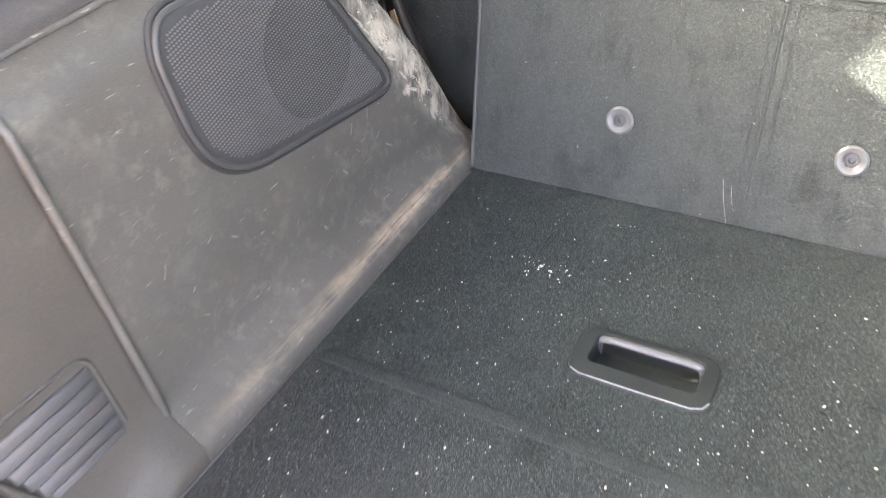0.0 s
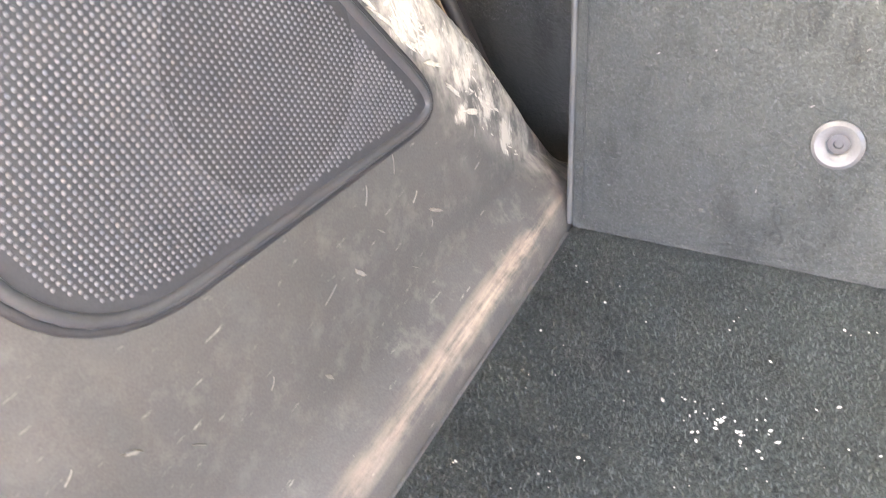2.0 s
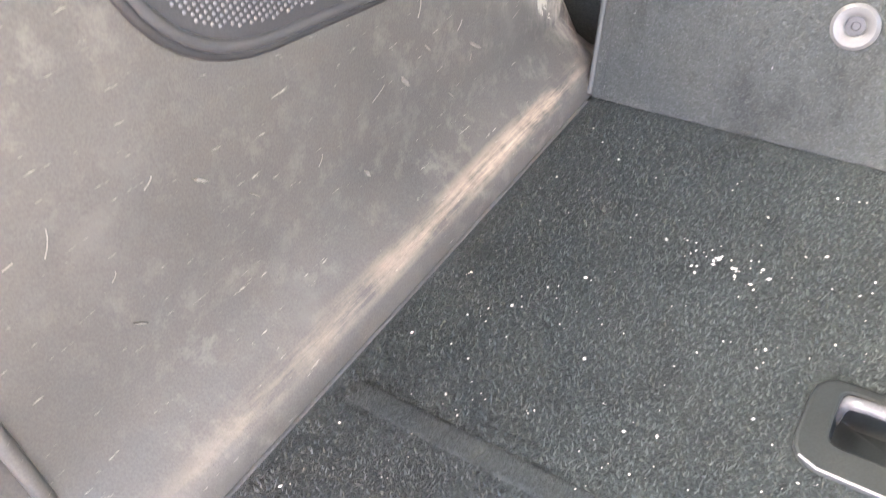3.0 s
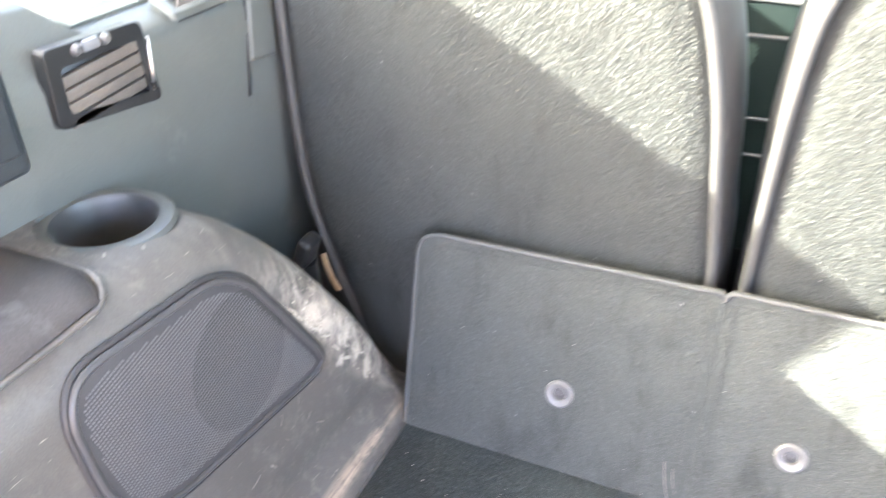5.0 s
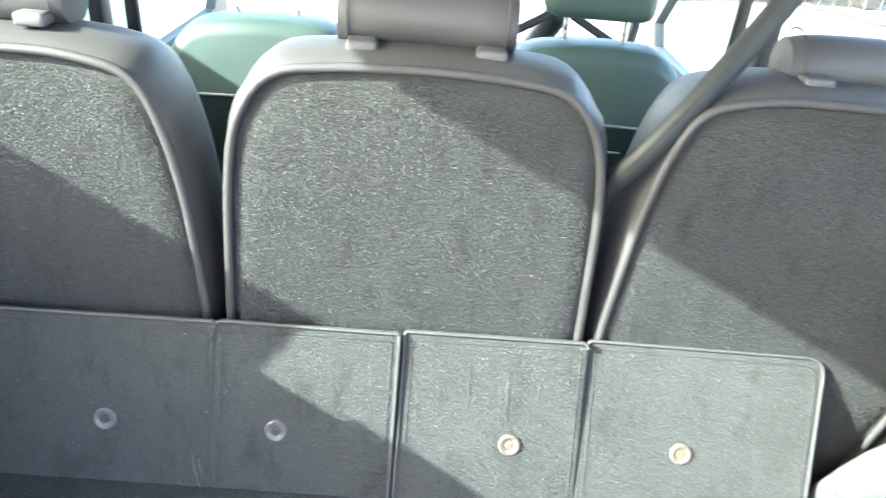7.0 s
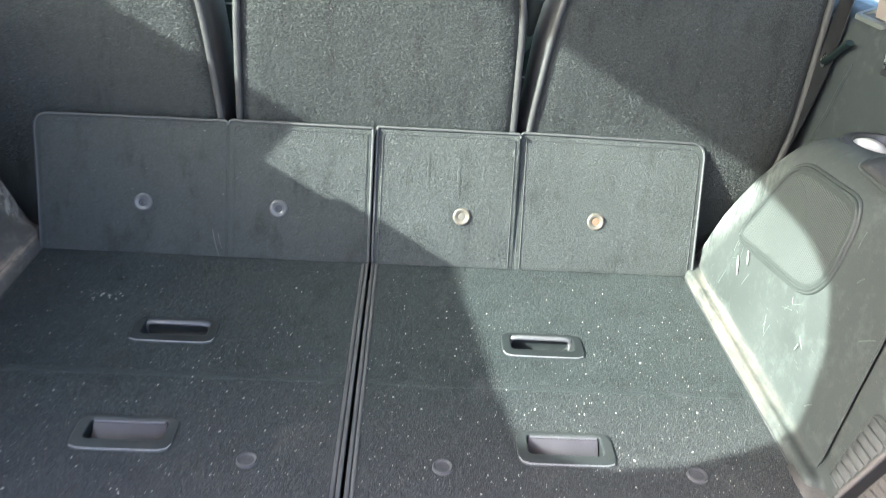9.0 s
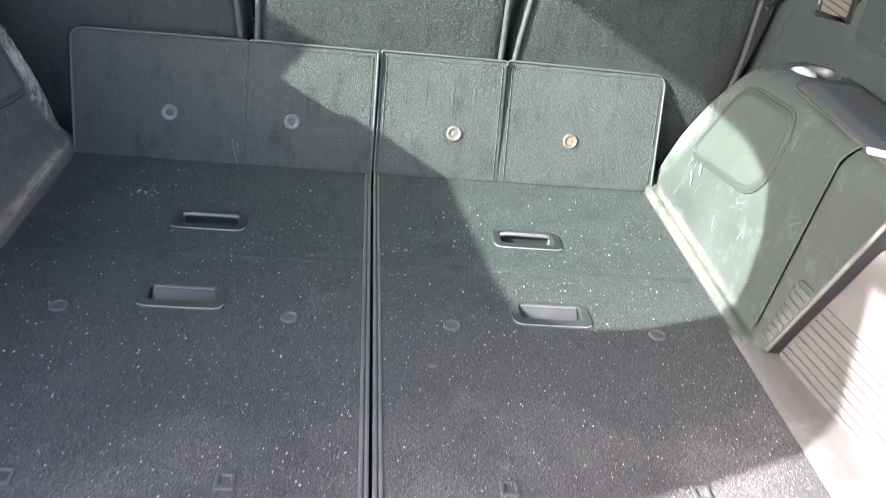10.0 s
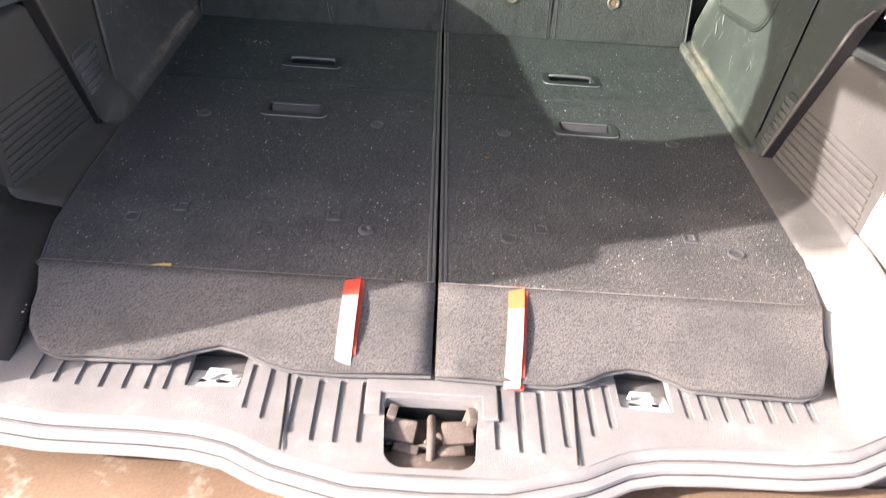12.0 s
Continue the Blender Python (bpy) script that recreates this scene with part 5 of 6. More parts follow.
    if kind:
        side = 1 if kind > 0 else -1
        rows = []
        for z, u, y, w, d in ((-0.12, 0.585, 0.150, 0.05, 0.05), (0.0, 0.600, 0.150, 0.046, 0.055), (0.10, 0.612, 0.150, 0.034, 0.055), (0.20, 0.619, 0.152, 0.028, 0.052), (0.28, 0.622, 0.154, 0.023, 0.046), (0.325, 0.622, 0.156, 0.014, 0.034), (0.335, 0.622, 0.156, 0.001, 0.002)):
            rows.append([(side * (u + w * math.copysign(abs(math.cos(q)) ** 0.7, math.cos(q))), y + d * math.copysign(abs(math.sin(q)) ** 0.7, math.sin(q)), z) for q in (2 * math.pi * k / 24 for k in range(24))])
        if kind < 0:
            under(t, ribbon("frayed_edge", [(-0.6130, 0.0805, 0.128), (-0.6085, 0.0790, 0.113), (-0.6035, 0.0790, 0.100), (-0.5975, 0.0800, 0.086)], (1, 0, 0.5), 0.0065, 0.002, TAN), "worn tan edge where the trim has frayed")
        under(t, fix_normals(grid("side_bolster", rows, BOLSTER, close_u=True, angle=70)), "dark brown leather side bolster")
    # headrest roll on two guides
    hx = (0.003, 0.4785, -0.468)[kind]
    half_w = (0.094, 0.090, 0.094)[kind]
    hz = (0.537, 0.516, 0.529)[kind]
    rows = []
    for k in range(13):
        f = -1 + 2 * k / 12
        x = hx + half_w * f
        r = (0.030, 0.0265, 0.030)[kind] * (1 - 0.12 * abs(f) ** 6)
        rows.append([(x, 0.172 + 1.35 * r * math.cos(w), hz + 1.25 * r * math.sin(w) - 0.003 * f * f) for w in (2 * math.pi * q / 20 for q in range(20))])
    rows = [[tuple(Vector(p).lerp(Vector((rows[0][0][0] - 0.003, 0.172, hz)), 0.96)) for p in rows[0]]] + rows + [[tuple(Vector(p).lerp(Vector((rows[-1][0][0] + 0.003, 0.172, hz)), 0.96)) for p in rows[-1]]]
    head = under(t, fix_normals(grid("headrest", rows, VINYL, close_u=True, angle=70)), "stitched grey leather headrest roll")
    for f in (-0.90, 0.90):
        ring = [(hx + (half_w - 0.002) * f, 0.172 + 0.0405 * math.cos(w), hz + 0.037 * math.sin(w)) for w in (2 * math.pi * q / 30 for q in range(30))]
        under(head, tube("stitch_line", ring, 0.0012, BINDING, closed=True, sides=6))
    for dx in (-0.066, 0.068):
        under(t, rbox("headrest_guide", (0.032, 0.03, 0.014), (hx + dx, 0.130, 0.507), GUIDE, 0.005, 3), "grey plastic headrest guide")
        under(t, tube("headrest_post", [(hx + dx, 0.150, 0.49), (hx + dx, 0.158, 0.52), (hx + dx, 0.165, 0.535)], 0.005, METAL, sides=10), "steel headrest post")
    return t


for kind in (0, 1, -1):
    rear_seat(kind)


def front_seat(s):
    t = thing("front_seat", "green leather front seat with a dark hard back", "seat", (s * 0.275, 0.75, -0.30), "two front seats")
    cx = s * 0.275
    out = rounded([(-0.155, -0.05), (-0.165, 0.20), (-0.160, 0.345), (-0.120, 0.408), (0.0, 0.422), (0.120, 0.414), (0.160, 0.345), (0.165, 0.20), (0.155, -0.05)], 0.06, 4)
    rows = []
    for f, dy in ((0.02, 0.0), (0.9, 0.0), (0.97, 0.006), (1.0, 0.02), (1.01, 0.06), (0.99, 0.11), (0.9, 0.135), (0.02, 0.14)):
        rows.append([(cx + a * f, 0.60 + dy - 0.05 * (b - 0.2), 0.18 + (b - 0.18) * f) for a, b in out])
    under(t, fix_normals(grid("backrest", rows, GREEN_VINYL, close_u=True, angle=70)), "green leather backrest")
    under(t, rbox("back_panel", (0.306, 0.014, 0.38), (cx, 0.603, 0.108), DARK_GREEN, 0.01, 3, (3, 0, 0)), "dark green hard back panel")
    under(t, tube("panel_edge", [(cx - 0.149, 0.593, 0.20), (cx - 0.148, 0.587, 0.294), (cx, 0.585, 0.298), (cx + 0.148, 0.587, 0.294), (cx + 0.149, 0.593, 0.20)], 0.0028, GREY, sides=8), "bright panel edge")
    for z in (0.250, 0.135, 0.080):
        line_y = 0.5955 - 0.0524 * (z - 0.108)
        under(t, tube("panel_line", [(cx - 0.055, line_y, z), (cx + 0.06, line_y, z)], 0.0022, GREY, sides=6))
    top = tube("top_seam", [(cx - 0.150, 0.602, 0.352), (cx - 0.10, 0.5955, 0.392), (cx, 0.593, 0.402), (cx + 0.10, 0.5955, 0.396), (cx + 0.150, 0.602, 0.352)], 0.0016, DARK_GREEN, sides=6)
    under(t, top)
    under(t, rbox("cushion", (0.34, 0.38, 0.18), (cx, 0.88, 0.0), GREEN_VINYL, 0.05, 3))
    under(t, rbox("seat_base", (0.30, 0.34, 0.24), (cx, 0.86, -0.18), BLACK, 0.02, 2))
    for dx in (-0.05, 0.05):
        under(t, tube("headrest_post", [(cx + dx, 0.665, 0.40), (cx + dx, 0.665, 0.47 if s > 0 else 0.428)], 0.005, METAL, sides=8), "steel headrest post")
    if s > 0:
        under(t, rbox("headrest", (0.185, 0.07, 0.10), (cx, 0.665, 0.505), GREEN_VINYL, 0.03, 4), "green leather headrest")
    return t


for s in (-1, 1):
    front_seat(s)
wheel = thing("steering_wheel", "thin dark steering wheel beyond the front seat", "steering wheel", (0.27, 1.05, 0.35))
wm = pose(0.27, 1.05, 0.40, 65, 0, 0)
under(wheel, tube("rim", [wm @ Vector((0.16 * math.cos(w), 0.16 * math.sin(w), 0)) for w in (2 * math.pi * k / 40 for k in range(40))], 0.011, BLACK, closed=True))
under(wheel, tube("column", [(0.27, 1.06, 0.40), (0.27, 1.5, 0.22)], 0.03, BLACK))
for a in (0, 120, 240):
    under(wheel, tube("spoke", [wm @ Vector((0, 0, 0)), wm @ Vector((0.158 * math.cos(radians(a + 90)), 0.158 * math.sin(radians(a + 90)), 0))], 0.009, BLACK))

# ---- belts ----
def belt_outlet(s):
    t = thing("seat_belt", "beige seat belt rising from a dark slot in the side panel", "seat belt", (s * 0.652, 0.008, 0.395), "side seat belts")
    out = rounded([(-0.035, 0.008), (0.041, 0.008), (0.045, -0.022), (-0.029, -0.022)], 0.006, 4)
    under(t, prism("slot_frame", out, lambda a, b, d: (s * (0.652 - b), a, 0.405 + 0.004 - d - b * 0.35), 0.006, GREEN, holes=(rounded([(-0.023, 0.002), (0.033, 0.002), (0.033, -0.014), (-0.019, -0.014)], 0.003, 3),), bevel=0.001))
    under(t, rbox("slot_bottom", (0.02, 0.06, 0.003), (s * 0.660, 0.006, 0.397), BLACK, 0.001, 1))
    if s < 0:
        under(t, ribbon("webbing", [(-0.659, 0.007, 0.39), (-0.664, 0.031, 0.45), (-0.668, 0.083, 0.60), (-0.672, 0.135, 0.75)], (0, 1, -0.3), 0.046, 0.002, BELT), "beige belt webbing")
    else:
        under(t, ribbon("webbing", [(0.659, -0.016, 0.39), (0.660, 0.0, 0.45), (0.660, 0.03, 0.535)], (0, 1, -0.3), 0.046, 0.002, BELT), "beige belt webbing")
        under(t, rbox("guide_loop", (0.018, 0.062, 0.040), (0.655, 0.045, 0.545), BLACK, 0.012, 4, (-20, 0, 0)), "black belt guide loop")
        # dark belt, wide and black to stand for the shaded gap too
        under(t, ribbon("belt_and_gap_strip", [(0.644, 0.050, 0.545), (0.641, 0.060, 0.500), (0.638, 0.057, 0.440), (0.636, 0.058, 0.386), (0.635, 0.064, 0.325), (0.634, 0.088, 0.248), (0.632, 0.118, 0.170), (0.630, 0.140, 0.110)], (0, 1, 0.3), 0.036, 0.002, BLACK), "dark belt webbing, widened in black for the shaded gap")
        tongue = under(t, tube("belt_tongue", [(0.630, 0.004, 0.374), (0.630, 0.020, 0.363), (0.630, 0.040, 0.346), (0.630, 0.056, 0.334)], 0.006, DARK_GREEN, sides=12, flat=0.7), "dark green plastic belt tongue")
        under(tongue, rbox("latch_plate", (0.003, 0.012, 0.020), (0.629, 0.056, 0.338), METAL, 0.001, 2, (30, 0, 0)), "bright metal latch plate")
        under(t, tube("trim_edge", [(0.6455, 0.004, 0.345), (0.6455, 0.020, 0.310), (0.6475, 0.038, 0.266), (0.6505, 0.066, 0.215)], 0.0035, GREEN_BLUE, sides=10), "raised edge of the side panel")
    return t


for s in (-1, 1):
    belt_outlet(s)
mid = thing("seat_belt", "rolled dark green belt running down between two rear seats", "seat belt", (0.30, 0.15, 0.45))
roll = [Vector(p) for p in ((0.214, 0.150, 0.33), (0.218, 0.112, 0.385), (0.2285, 0.095, 0.408), (0.252, 0.092, 0.441), (0.282, 0.096, 0.482), (0.325, 0.110, 0.541), (0.370, 0.130, 0.603), (0.448, 0.146, 0.765), (0.528, 0.16, 0.93))]
webbing = under(mid, tube("webbing", roll, 0.0145, DARK_BELT, sides=16, flat=0.8), "dark green belt webbing rolled lengthwise")
under(webbing, tube("hem", [p + Vector((-0.006, -0.0112, 0.004)) for p in roll[2:]], 0.0009, DARK_BELT, sides=6))

buckle = thing("buckle", "dark plastic belt buckle on a stalk beside the seat", "buckle", (-0.575, 0.01, 0.16))
under(buckle, tube("stalk", [(-0.60, 0.03, 0.09), (-0.588, 0.02, 0.14), (-0.58, 0.008, 0.172)], 0.008, BLACK))
under(buckle, rbox("head", (0.014, 0.026, 0.032), (-0.577, 0.004, 0.186), BLACK, 0.006, 3, (0, 20, 0)))

# ---- sill ----
LIP = [(0.0, -1.056), (0.08, -1.053), (0.16, -1.031), (0.205, -1.008), (0.245, -0.999), (0.30, -0.996), (0.40, -0.996), (0.46, -0.988), (0.51, -0.964), (0.56, -0.92), (0.61, -0.85), (0.655, -0.76)]
SLOTS = [(0.073, -0.928, -1.014), (0.098, -0.928, -1.016), (0.122, -0.928, -1.015), (0.147, -0.926, -1.006), (0.178, -0.915, -0.990), (0.199, -0.91, -0.977),
         (0.289, -0.905, -0.957), (0.309, -0.905, -0.958), (0.333, -0.905, -0.959), (0.358, -0.905, -0.959), (0.384, -0.905, -0.957), (0.408, -0.905, -0.955), (0.433, -0.905, -0.953)]


def lip_y(x):
    return lerp(LIP, abs(x))


def slot_loop(s, x, a, b):
    w = 0.0048
    k = 0.10 * (abs(x) / 0.43) * (-1 if s > 0 else 1)
    pts = [(x - w, a), (x + w, a), (x + w, b), (x - w, b)]
    return [(s * px, py) for px, py in rounded(pts, 0.003, 2)]


outline = []
for k in range(81):
    x = -0.655 + 1.31 * k / 80
    outline.append((x, lip_y(x)))
outline += [(0.655, -0.70), (-0.655, -0.70)]
holes = [slot_loop(s, *sl) for sl in SLOTS for s in (-1, 1)]
LATCH = [(-0.052, -0.950), (0.052, -0.950), (0.048, -1.030), (0.036, -1.042), (-0.036, -1.042), (-0.048, -1.030)]
holes.append(rounded(LATCH, 0.008, 3))
for s in (-1, 1):
    holes.append([(s * a, b) for a, b in rounded([(0.212, -0.885), (0.276, -0.885), (0.272, -0.950), (0.212, -0.946)], 0.005, 3)])
SILL_Z = -0.060
sill = prism("sill", outline, lambda a, b, d: (a, b, SILL_Z - 0.004 * max(0.0, (-0.97 - b) / 0.08) - d), 0.014, SILL, holes=holes, smooth=True)
tagged(sill, "sun-bleached grained plastic sill cover with slots", "sill", kind="structure")
bed = [(-0.47, -0.80), (0.47, -0.80), (0.47, -0.972), (0.27, -0.972), (0.20, -0.985), (0.15, -1.015), (0.09, -1.03), (-0.09, -1.03), (-0.15, -1.015), (-0.20, -0.985), (-0.27, -0.972), (-0.47, -0.972)]
bed_holes = []
for s in (-1, 1):
    bed_holes.append([(s * 0.206, -0.875), (s * 0.282, -0.875), (s * 0.282, -0.956), (s * 0.206, -0.956)])
bed_halves = [(0.060, -0.80)] + bed[1:7] + [(0.060, -1.03)]
for s in (-1, 1):
    slotbed = prism("sill_bed", [(s * a, c) for a, c in bed_halves], lambda a, c, d: (a, c, SILL_Z - 0.0026 - 0.004 * max(0.0, (-0.97 - c) / 0.08) - d), 0.004, SILL, holes=(bed_holes[0 if s < 0 else 1],), smooth=False)
    tagged(slotbed, "grained plastic bottoms of the sill slots", "sill", kind="structure")
for nm, prof, material in (("sill_lip", [(0.006, -0.004), (0.0, -0.004), (-0.006, -0.007), (-0.009, -0.012), (-0.009, -0.02), (0.004, -0.024)], SILL),
                           ("door_seal", [(-0.006, -0.022), (-0.010, -0.012), (-0.015, -0.0105), (-0.020, -0.014), (-0.0205, -0.024), (-0.012, -0.03)], SEAL),
                           ("sill_flange", [(-0.014, -0.030), (-0.0205, -0.0215), (-0.026, -0.0215), (-0.0295, -0.0245), (-0.0295, -0.029), (-0.022, -0.032), (-0.004, -0.033)], SEAL)):
    rows = []
    for k in range(101):
        x = -0.655 + 1.31 * k / 100
        e = 0.004
        t2 = Vector((2 * e, lip_y(x + e) - lip_y(x - e), 0)).normalized()
        nrm = Vector((t2.y, -t2.x, 0))
        rows.append([(x - nrm.x * a * 1.0, lip_y(x) - nrm.y * a * 1.0, SILL_Z + z) for a, z in prof])
    ob = grid(nm, rows, material, thick=0.002, angle=45)
    tagged(ob, {"sill_lip": "bleached lip of the sill cover", "door_seal": "pale rubber door seal along the sill", "sill_flange": "pale painted flange below the seal"}[nm], nm.replace("_", " "), kind="structure")
for nm, off, drop in (("seal_joint", -0.0092, -0.0125), ("flange_joint", -0.0206, -0.0212)):
    line = []
    for k in range(101):
        x = -0.65 + 1.30 * k / 100
        t2 = Vector((0.008, lip_y(x + 0.004) - lip_y(x - 0.004), 0)).normalized()
        line.append((x - t2.y * off, lip_y(x) + t2.x * off, SILL_Z + drop))
    ob = tube(nm, line, 0.0010, GROOVE, sides=6)
    tagged(ob, "thin dark joint along the door seal", "joint", kind="structure")
for s in (-1, 1):
    j = rbox("sill_joint", (0.0025, 0.125, 0.002), (s * 0.158, -0.968, SILL_Z + 0.0002), BLACK, 0.0005, 1, (0, 0, -s * 4))
    tagged(j, "dark joint between two sill covers", "joint", kind="structure")
plate = prism("latch_cover", [(-0.073, -0.905), (0.073, -0.905), (0.073, -0.977), (0.056, -0.977), (0.056, -0.944), (-0.056, -0.944), (-0.056, -0.977), (-0.073, -0.977)], lambda a, b, d: (a, b, SILL_Z + 0.0035 - d), 0.003, SILL, bevel=0.001)
tagged(plate, "raised plastic cover round the latch opening", "cover", kind="structure")

latch = thing("tailgate_latch", "dirty steel striker in the latch opening of the sill", "latch", (0, -0.99, -0.07))
under(latch, rbox("latch_box", (0.112, 0.10, 0.004), (0, -0.995, -0.098), STEEL, 0.001, 1))
for dx, sx in ((-0.056, 0.004), (0.056, 0.004)):
    under(latch, rbox("box_side", (sx, 0.10, 0.045), (dx, -0.995, -0.096), DUSTY, 0.001, 1))
under(latch, rbox("box_front", (0.112, 0.004, 0.045), (0, -1.046, -0.098), STEEL, 0.001, 1))
under(latch, rbox("box_rear", (0.112, 0.004, 0.045), (0, -0.945, -0.098), BLACK, 0.001, 1))
under(latch, tube("striker", [(0.001, -0.952, -0.100), (0.001, -0.965, -0.074), (0.001, -1.00, -0.070), (0.001, -1.016, -0.080), (0.001, -1.02, -0.112)], 0.0046, STEEL), "dusty steel striker loop")
for dx, yaw in ((-0.032, -10), (0.030, 8)):
    under(latch, rbox("bracket", (0.034, 0.026, 0.012), (dx, -0.982, -0.078), STEEL, 0.003, 2, (18, 0, yaw)), "bent zinc bracket")
    under(latch, rbox("bracket_lip", (0.010, 0.018, 0.034), (dx * 1.4, -0.968, -0.076), STEEL, 0.002, 2, (0, 12, yaw)))
    under(latch, rbox("bracket_foot", (0.028, 0.012, 0.010), (dx * 0.8, -1.003, -0.084), STEEL, 0.002, 2, (0, 0, yaw)))
under(latch, rbox("dust_plate", (0.100, 0.036, 0.004), (0, -1.024, -0.080), STEEL, 0.001, 1, (-14, 0, 0)), "dusty sloping plate")


r5 = random.Random(11)
for _ in range(9):
    x, y = r5.uniform(-0.045, 0.045), r5.uniform(-1.035, -0.965)
    under(latch, rbox("metal_scrap", (r5.uniform(0.008, 0.022), r5.uniform(0.003, 0.008), r5.uniform(0.004, 0.012)), (x, y, -0.086), STEEL, 0.001, 1, (r5.uniform(-20, 20), r5.uniform(-15, 15), r5.uniform(-40, 40))))


def tie_down(s):
    t = thing("tie_down", "pale metal lashing ring in a recess of the sill", "lashing ring", (s * 0.243, -0.92, -0.075), "lashing rings in the sill")
    under(t, rbox("recess_bottom", (0.072, 0.072, 0.003), (s * 0.244, -0.917, -0.0775), SILL, 0.001, 1))
    under(t, rbox("recess_back", (0.072, 0.003, 0.03), (s * 0.244, -0.884, -0.078), BLACK, 0.001, 1))
    under(t, prism("plate", arc(0.244, -0.928, 0.056, 0.034, 0.004), lambda a, b, d: (s * a, b, -0.069 - 0.25 * (b + 0.93) - d), 0.003, WHITE_METAL, holes=(arc(0.234, -0.9305, 0.016, 0.009, 0.003), arc(0.257, -0.9305, 0.010, 0.009, 0.003)), bevel=0.0008), "pale metal plate with two holes")
    under(t, tube("ring", [(s * 0.226, -0.926, -0.067), (s * 0.228, -0.921, -0.063), (s * 0.250, -0.921, -0.063), (s * 0.252, -0.932, -0.066)], 0.0028, WHITE_METAL))
    return t


for s in (-1, 1):
    tie_down(s)


def strap(x, tilt, end_y, top_mat):
    t = thing("pull_strap", "bright red webbing pull strap lying on the carpet", "strap", (x, -0.87, -0.015), "red pull straps")
    pts = []
    for k in range(15):
        f = k / 14
        y = -0.822 + (end_y + 0.822) * f
        pts.append((x + tilt * f, y, tail_z(y) + 0.004 + 0.012 * math.sin(math.pi * min(1, f * 1.05)) ** 0.7))
    # red where the strap lies in shadow, painted pale where sun falls
    under(t, ribbon("webbing_end", pts[:5], (1, 0, 0.12), 0.019, 0.0022, top_mat), "end of the strap in its own colour")
    under(t, ribbon("webbing", pts[4:], (1, 0, 0.12), 0.0188, 0.0022, SUNLIT_STRAP), "webbing in a pale painted sunlit tone")
    pts = [(p[0] + 0.004, p[1], tail_z(p[1]) + 0.002 + (0.006 if 0 < i < 13 else 0)) for i, p in enumerate(pts)]
    under(t, ribbon("webbing_underside", pts, (1, 0, 0.05), 0.019, 0.0022, RED))
    return t


strap(-0.099, -0.003, -0.922, RED)
strap(0.095, -0.006, -0.936, ORANGE)

# ---- bumper ----
rows = []
for k in range(61):
    x = -0.72 + 1.44 * k / 60
    e = 0.02 * (x / 0.7) ** 2
    rows.append([(x, y + e, z) for y, z in ((-0.982, -0.17), (-0.990, -0.134), (-0.998, -0.127), (-1.12, -0.127), (-1.165, -0.135), (-1.185, -0.16), (-1.19, -0.30), (-1.18, -0.40))])
bumper = grid("bumper", rows, BUMPER, thick=0.004, angle=50)
tagged(bumper, "faded orange-brown bumper top with peeling pale patches", "bumper", kind="structure")
tail_panel = rbox("tail_panel", (1.36, 0.03, 0.36), (0, -0.955, -0.285), FADED_TRIM, 0.006, 2)
tagged(tail_panel, "grey painted body panel below the sill", "body panel", kind="structure")

# metal hasp at the end of the right tray
hasp = thing("hasp", "small bright metal hasp at the edge of the side tray", "hasp", (0.560, -0.48, 0.290))
under(hasp, rbox("plate", (0.050, 0.015, 0.004), (0.552, -0.468, 0.2955), WHITE_METAL, 0.0015, 2, (0, 0, -24)))
under(hasp, rbox("body", (0.026, 0.032, 0.020), (0.580, -0.494, 0.300), WHITE_METAL, 0.006, 3, (0, 0, -24)), "bright metal hasp body")
under(hasp, tube("pin", [(0.578, -0.500, 0.312), (0.580, -0.515, 0.302), (0.578, -0.524, 0.282), (0.572, -0.528, 0.262)], 0.006, METAL))

# ---- loose dirt ----
rng = random.Random(7)


def crumbs(name, count, size, region, material, label):
    verts, faces = [], []
    for _ in range(count):
        x, y = region(rng)
        r = rng.uniform(*size)
        a = rng.uniform(0, math.pi)
        el = rng.uniform(1.0, 1.9)
        base = len(verts)
        for dx, dy, dz in ((el, 0, 0), (0, 1, 0), (-el, 0, 0), (0, -1, 0), (0.2, 0.1, 1.0)):
            verts.append((x + r * (dx * math.cos(a) - dy * math.sin(a)), y + r * (dx * math.sin(a) + dy * math.cos(a)), tail_z(y) + 0.0005 + r * dz))
        faces += [(base + i, base + (i + 1) % 4, base + 4) for i in range(4)] + [(base + 3, base + 2, base + 1, base)]
    ob = mesh_ob(name, verts, faces, material, smooth=False)
    return tagged(ob, label, "crumbs", kind="stuff")


def spread(r):
    while True:
        x, y = r.uniform(-0.47, 0.47), -0.02 - 0.88 * r.random() ** 0.7
        if abs(x) > 0.012 and not any(abs(abs(x) - hx) < 0.06 and abs(y - hy) < 0.03 for hx, hy in HANDLES):
            return x, y


crumbs("crumbs", 3600, (0.0002, 0.0006), spread, CRUMB, "fine pale crumbs scattered over the carpet")
crumbs("larger_crumbs", 850, (0.0005, 0.0011), spread, CRUMB, "larger pale crumbs lying on the carpet")
crumbs("crumb_cluster", 30, (0.0004, 0.0010), lambda r: (-0.352 + r.gauss(0, 0.020), -0.118 + r.gauss(0, 0.006)), CRUMB, "cluster of cream crumbs on the carpet")
twig = tube("twig", [(-0.338, -0.823, 0.003), (-0.327, -0.820, 0.004), (-0.315, -0.818, 0.003)], 0.0022, WOOD)
tagged(twig, "small yellow twig lying on the carpet", "twig")
leaf = rbox("leaf_bit", (0.010, 0.005, 0.0015), (0.073, -0.503, 0.0012), RUST, 0.0006, 1, (0, 0, 15))
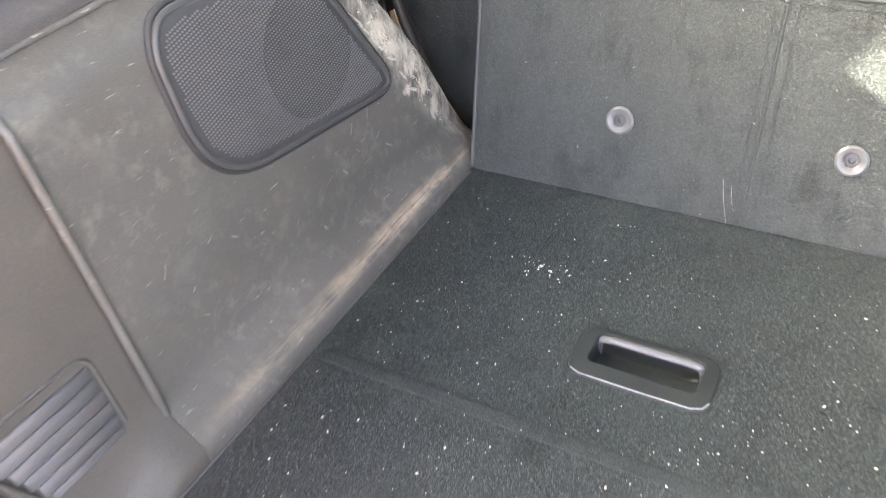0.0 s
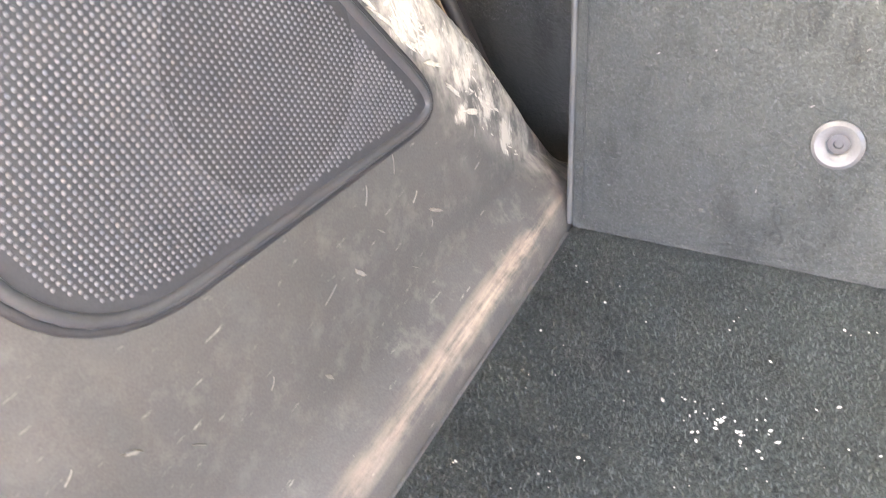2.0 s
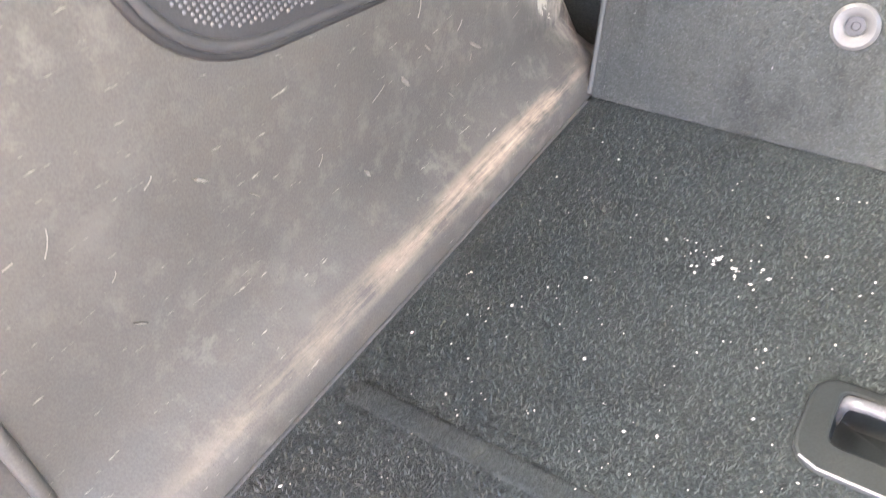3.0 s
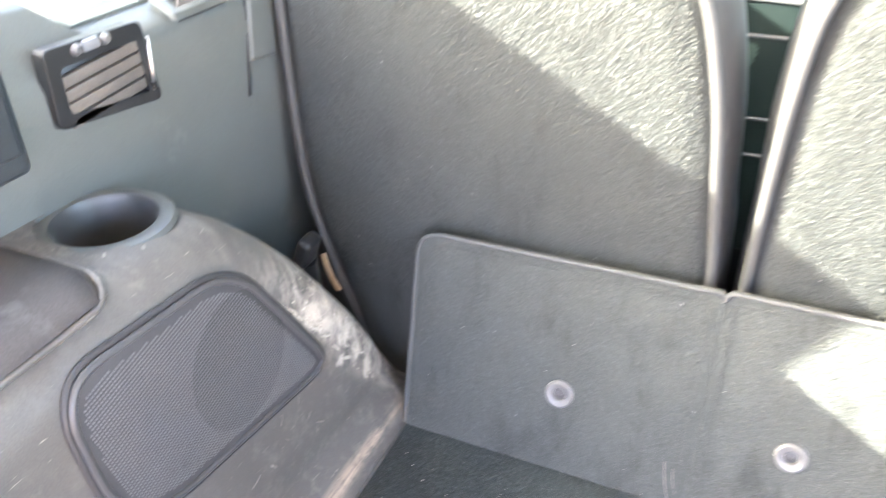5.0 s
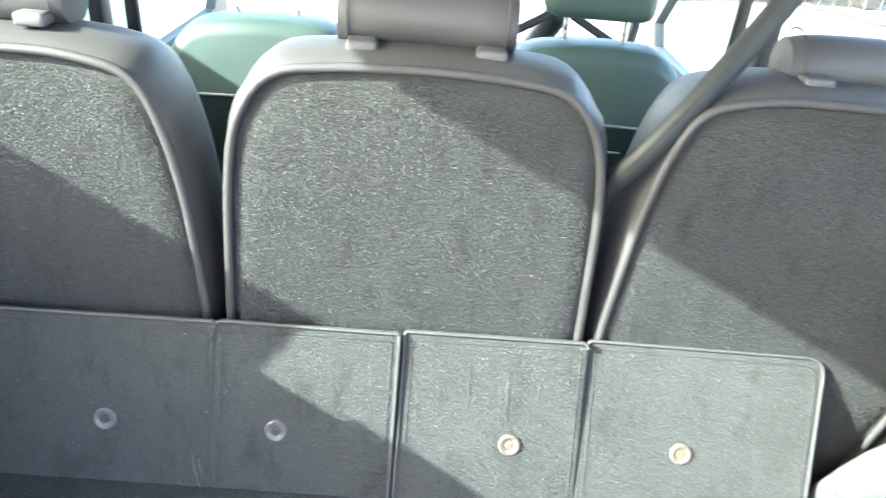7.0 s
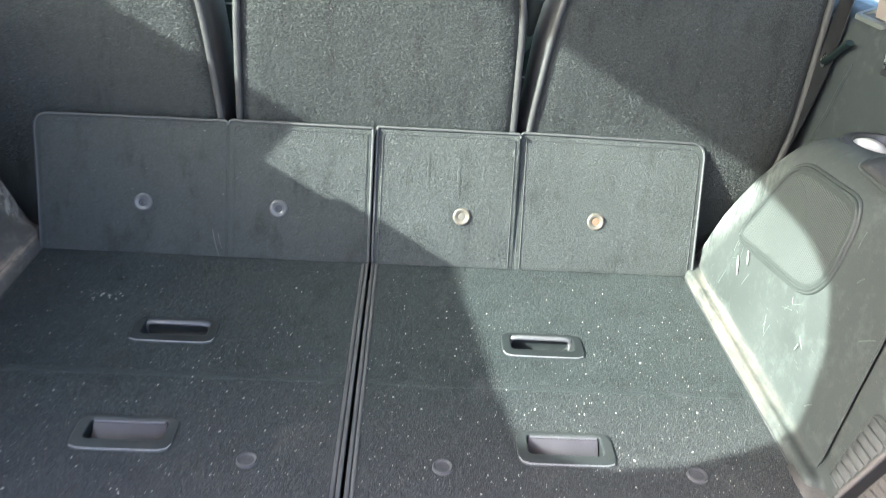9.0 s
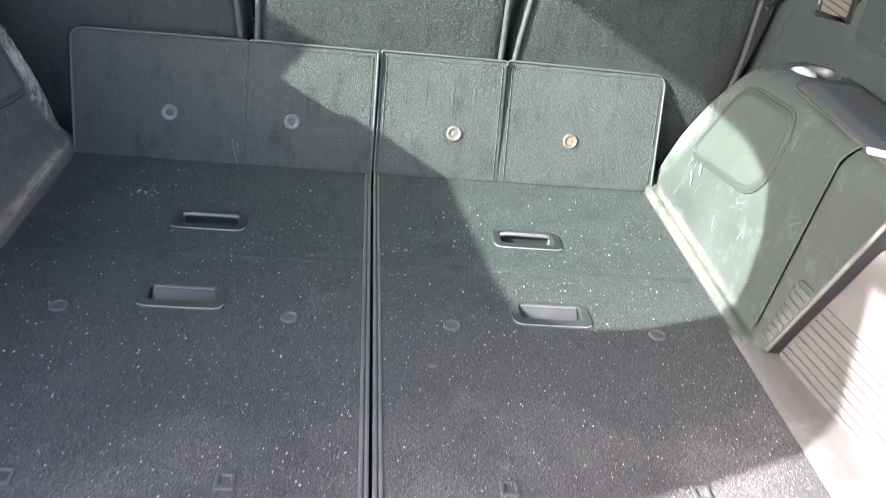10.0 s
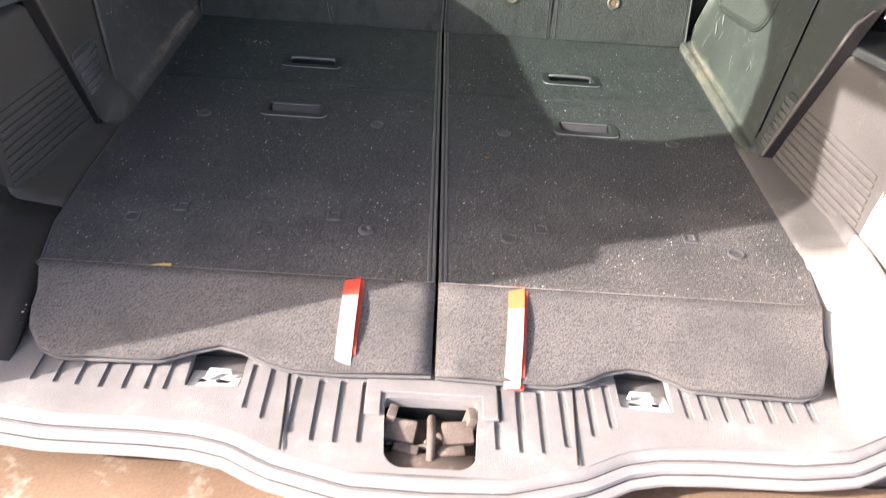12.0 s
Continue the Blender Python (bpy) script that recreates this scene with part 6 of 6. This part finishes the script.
tagged(leaf, "small reddish leaf scrap on the carpet", "leaf")
# small scrap added to give the orange spot beside the carpet
scrap = ribbon("orange_scrap", [(-0.500, -0.842, -0.052), (-0.487, -0.850, -0.048), (-0.474, -0.856, -0.052)], (0.3, 1, 0), 0.010, 0.001, RUST)
tagged(scrap, "small orange scrap added beside the carpet", "leaf")

# ---- doors and yard beyond ----
for s in (-1, 1):
    for y, w in ((0.93, 0.05), (1.10, 0.02)):
        p = rbox("door_pillar", (0.03, w, 0.75), (s * 0.675, y, 0.50), BLACK, 0.008, 2, (6, 0, 0))
        tagged(p, "dark upright between the side windows", "pillar", kind="structure")


def railing():
    t = thing("railing", "dark painted steel railing at the edge of the yard", "railing", (5.2, 5.0, -0.72))
    under(t, tube("rail", [(3.6, 8.2, 0.25), (6.4, 3.0, 0.25)], 0.025, RAIL))
    under(t, tube("rail", [(3.6, 8.2, -0.55), (6.4, 3.0, -0.55)], 0.025, RAIL))
    for k in range(36):
        f = k / 35
        x, y = 3.6 + 2.8 * f, 8.2 - 5.2 * f
        bar = tube("bar", [(x, y, -0.72), (x, y, 0.25)], 0.011, RAIL, sides=6)
        under(t, bar)
    return t


railing()


def parked_car():
    t = thing("parked_car", "dark green car parked across the yard", "car", (3.6, 9.6, -0.72))
    prof = [(-2.0, 0.25), (-2.05, 0.62), (-1.95, 0.82), (-1.25, 0.92), (-0.70, 1.36), (0.75, 1.40), (1.45, 0.98), (1.95, 0.86), (2.05, 0.55), (2.0, 0.25)]
    m = pose(3.6, 9.6, -0.72, 0, 0, 12)
    under(t, prism("body", rounded(prof, 0.12, 3), lambda a, b, d: m @ Vector((a, d - 0.82 + (0.10 if b > 1.0 and d < 0.5 else 0) - (0.10 if b > 1.0 and d > 0.5 else 0), b)), 1.64, PAINT))
    for w in ((-1.05, 0.95), (-0.60, 1.28), (0.0, 1.31)), ((0.06, 1.31), (0.70, 1.30), (1.20, 1.00)):
        pts = [w[0], w[1], w[2], (w[2][0], 0.95)] if w[0][0] < 0 else [w[0], w[1], w[2], (0.06, 0.95)]
        under(t, prism("side_window", rounded(pts, 0.04, 3), lambda a, b, d: m @ Vector((a, -0.745 + d, b)), 0.02, BLACK))
    for x in (-1.25, 1.25):
        for y in (-0.80, 0.80):
            under(t, lathe("wheel", [(0.05, -0.09), (0.19, -0.10), (0.29, -0.09), (0.31, 0.0), (0.29, 0.09), (0.19, 0.10), (0.05, 0.09)], m @ Vector((x, y, 0.31)), TYRE, m.to_3x3().to_4x4() @ Matrix.Rotation(math.pi / 2, 4, "X"), 24))
    return t


parked_car()
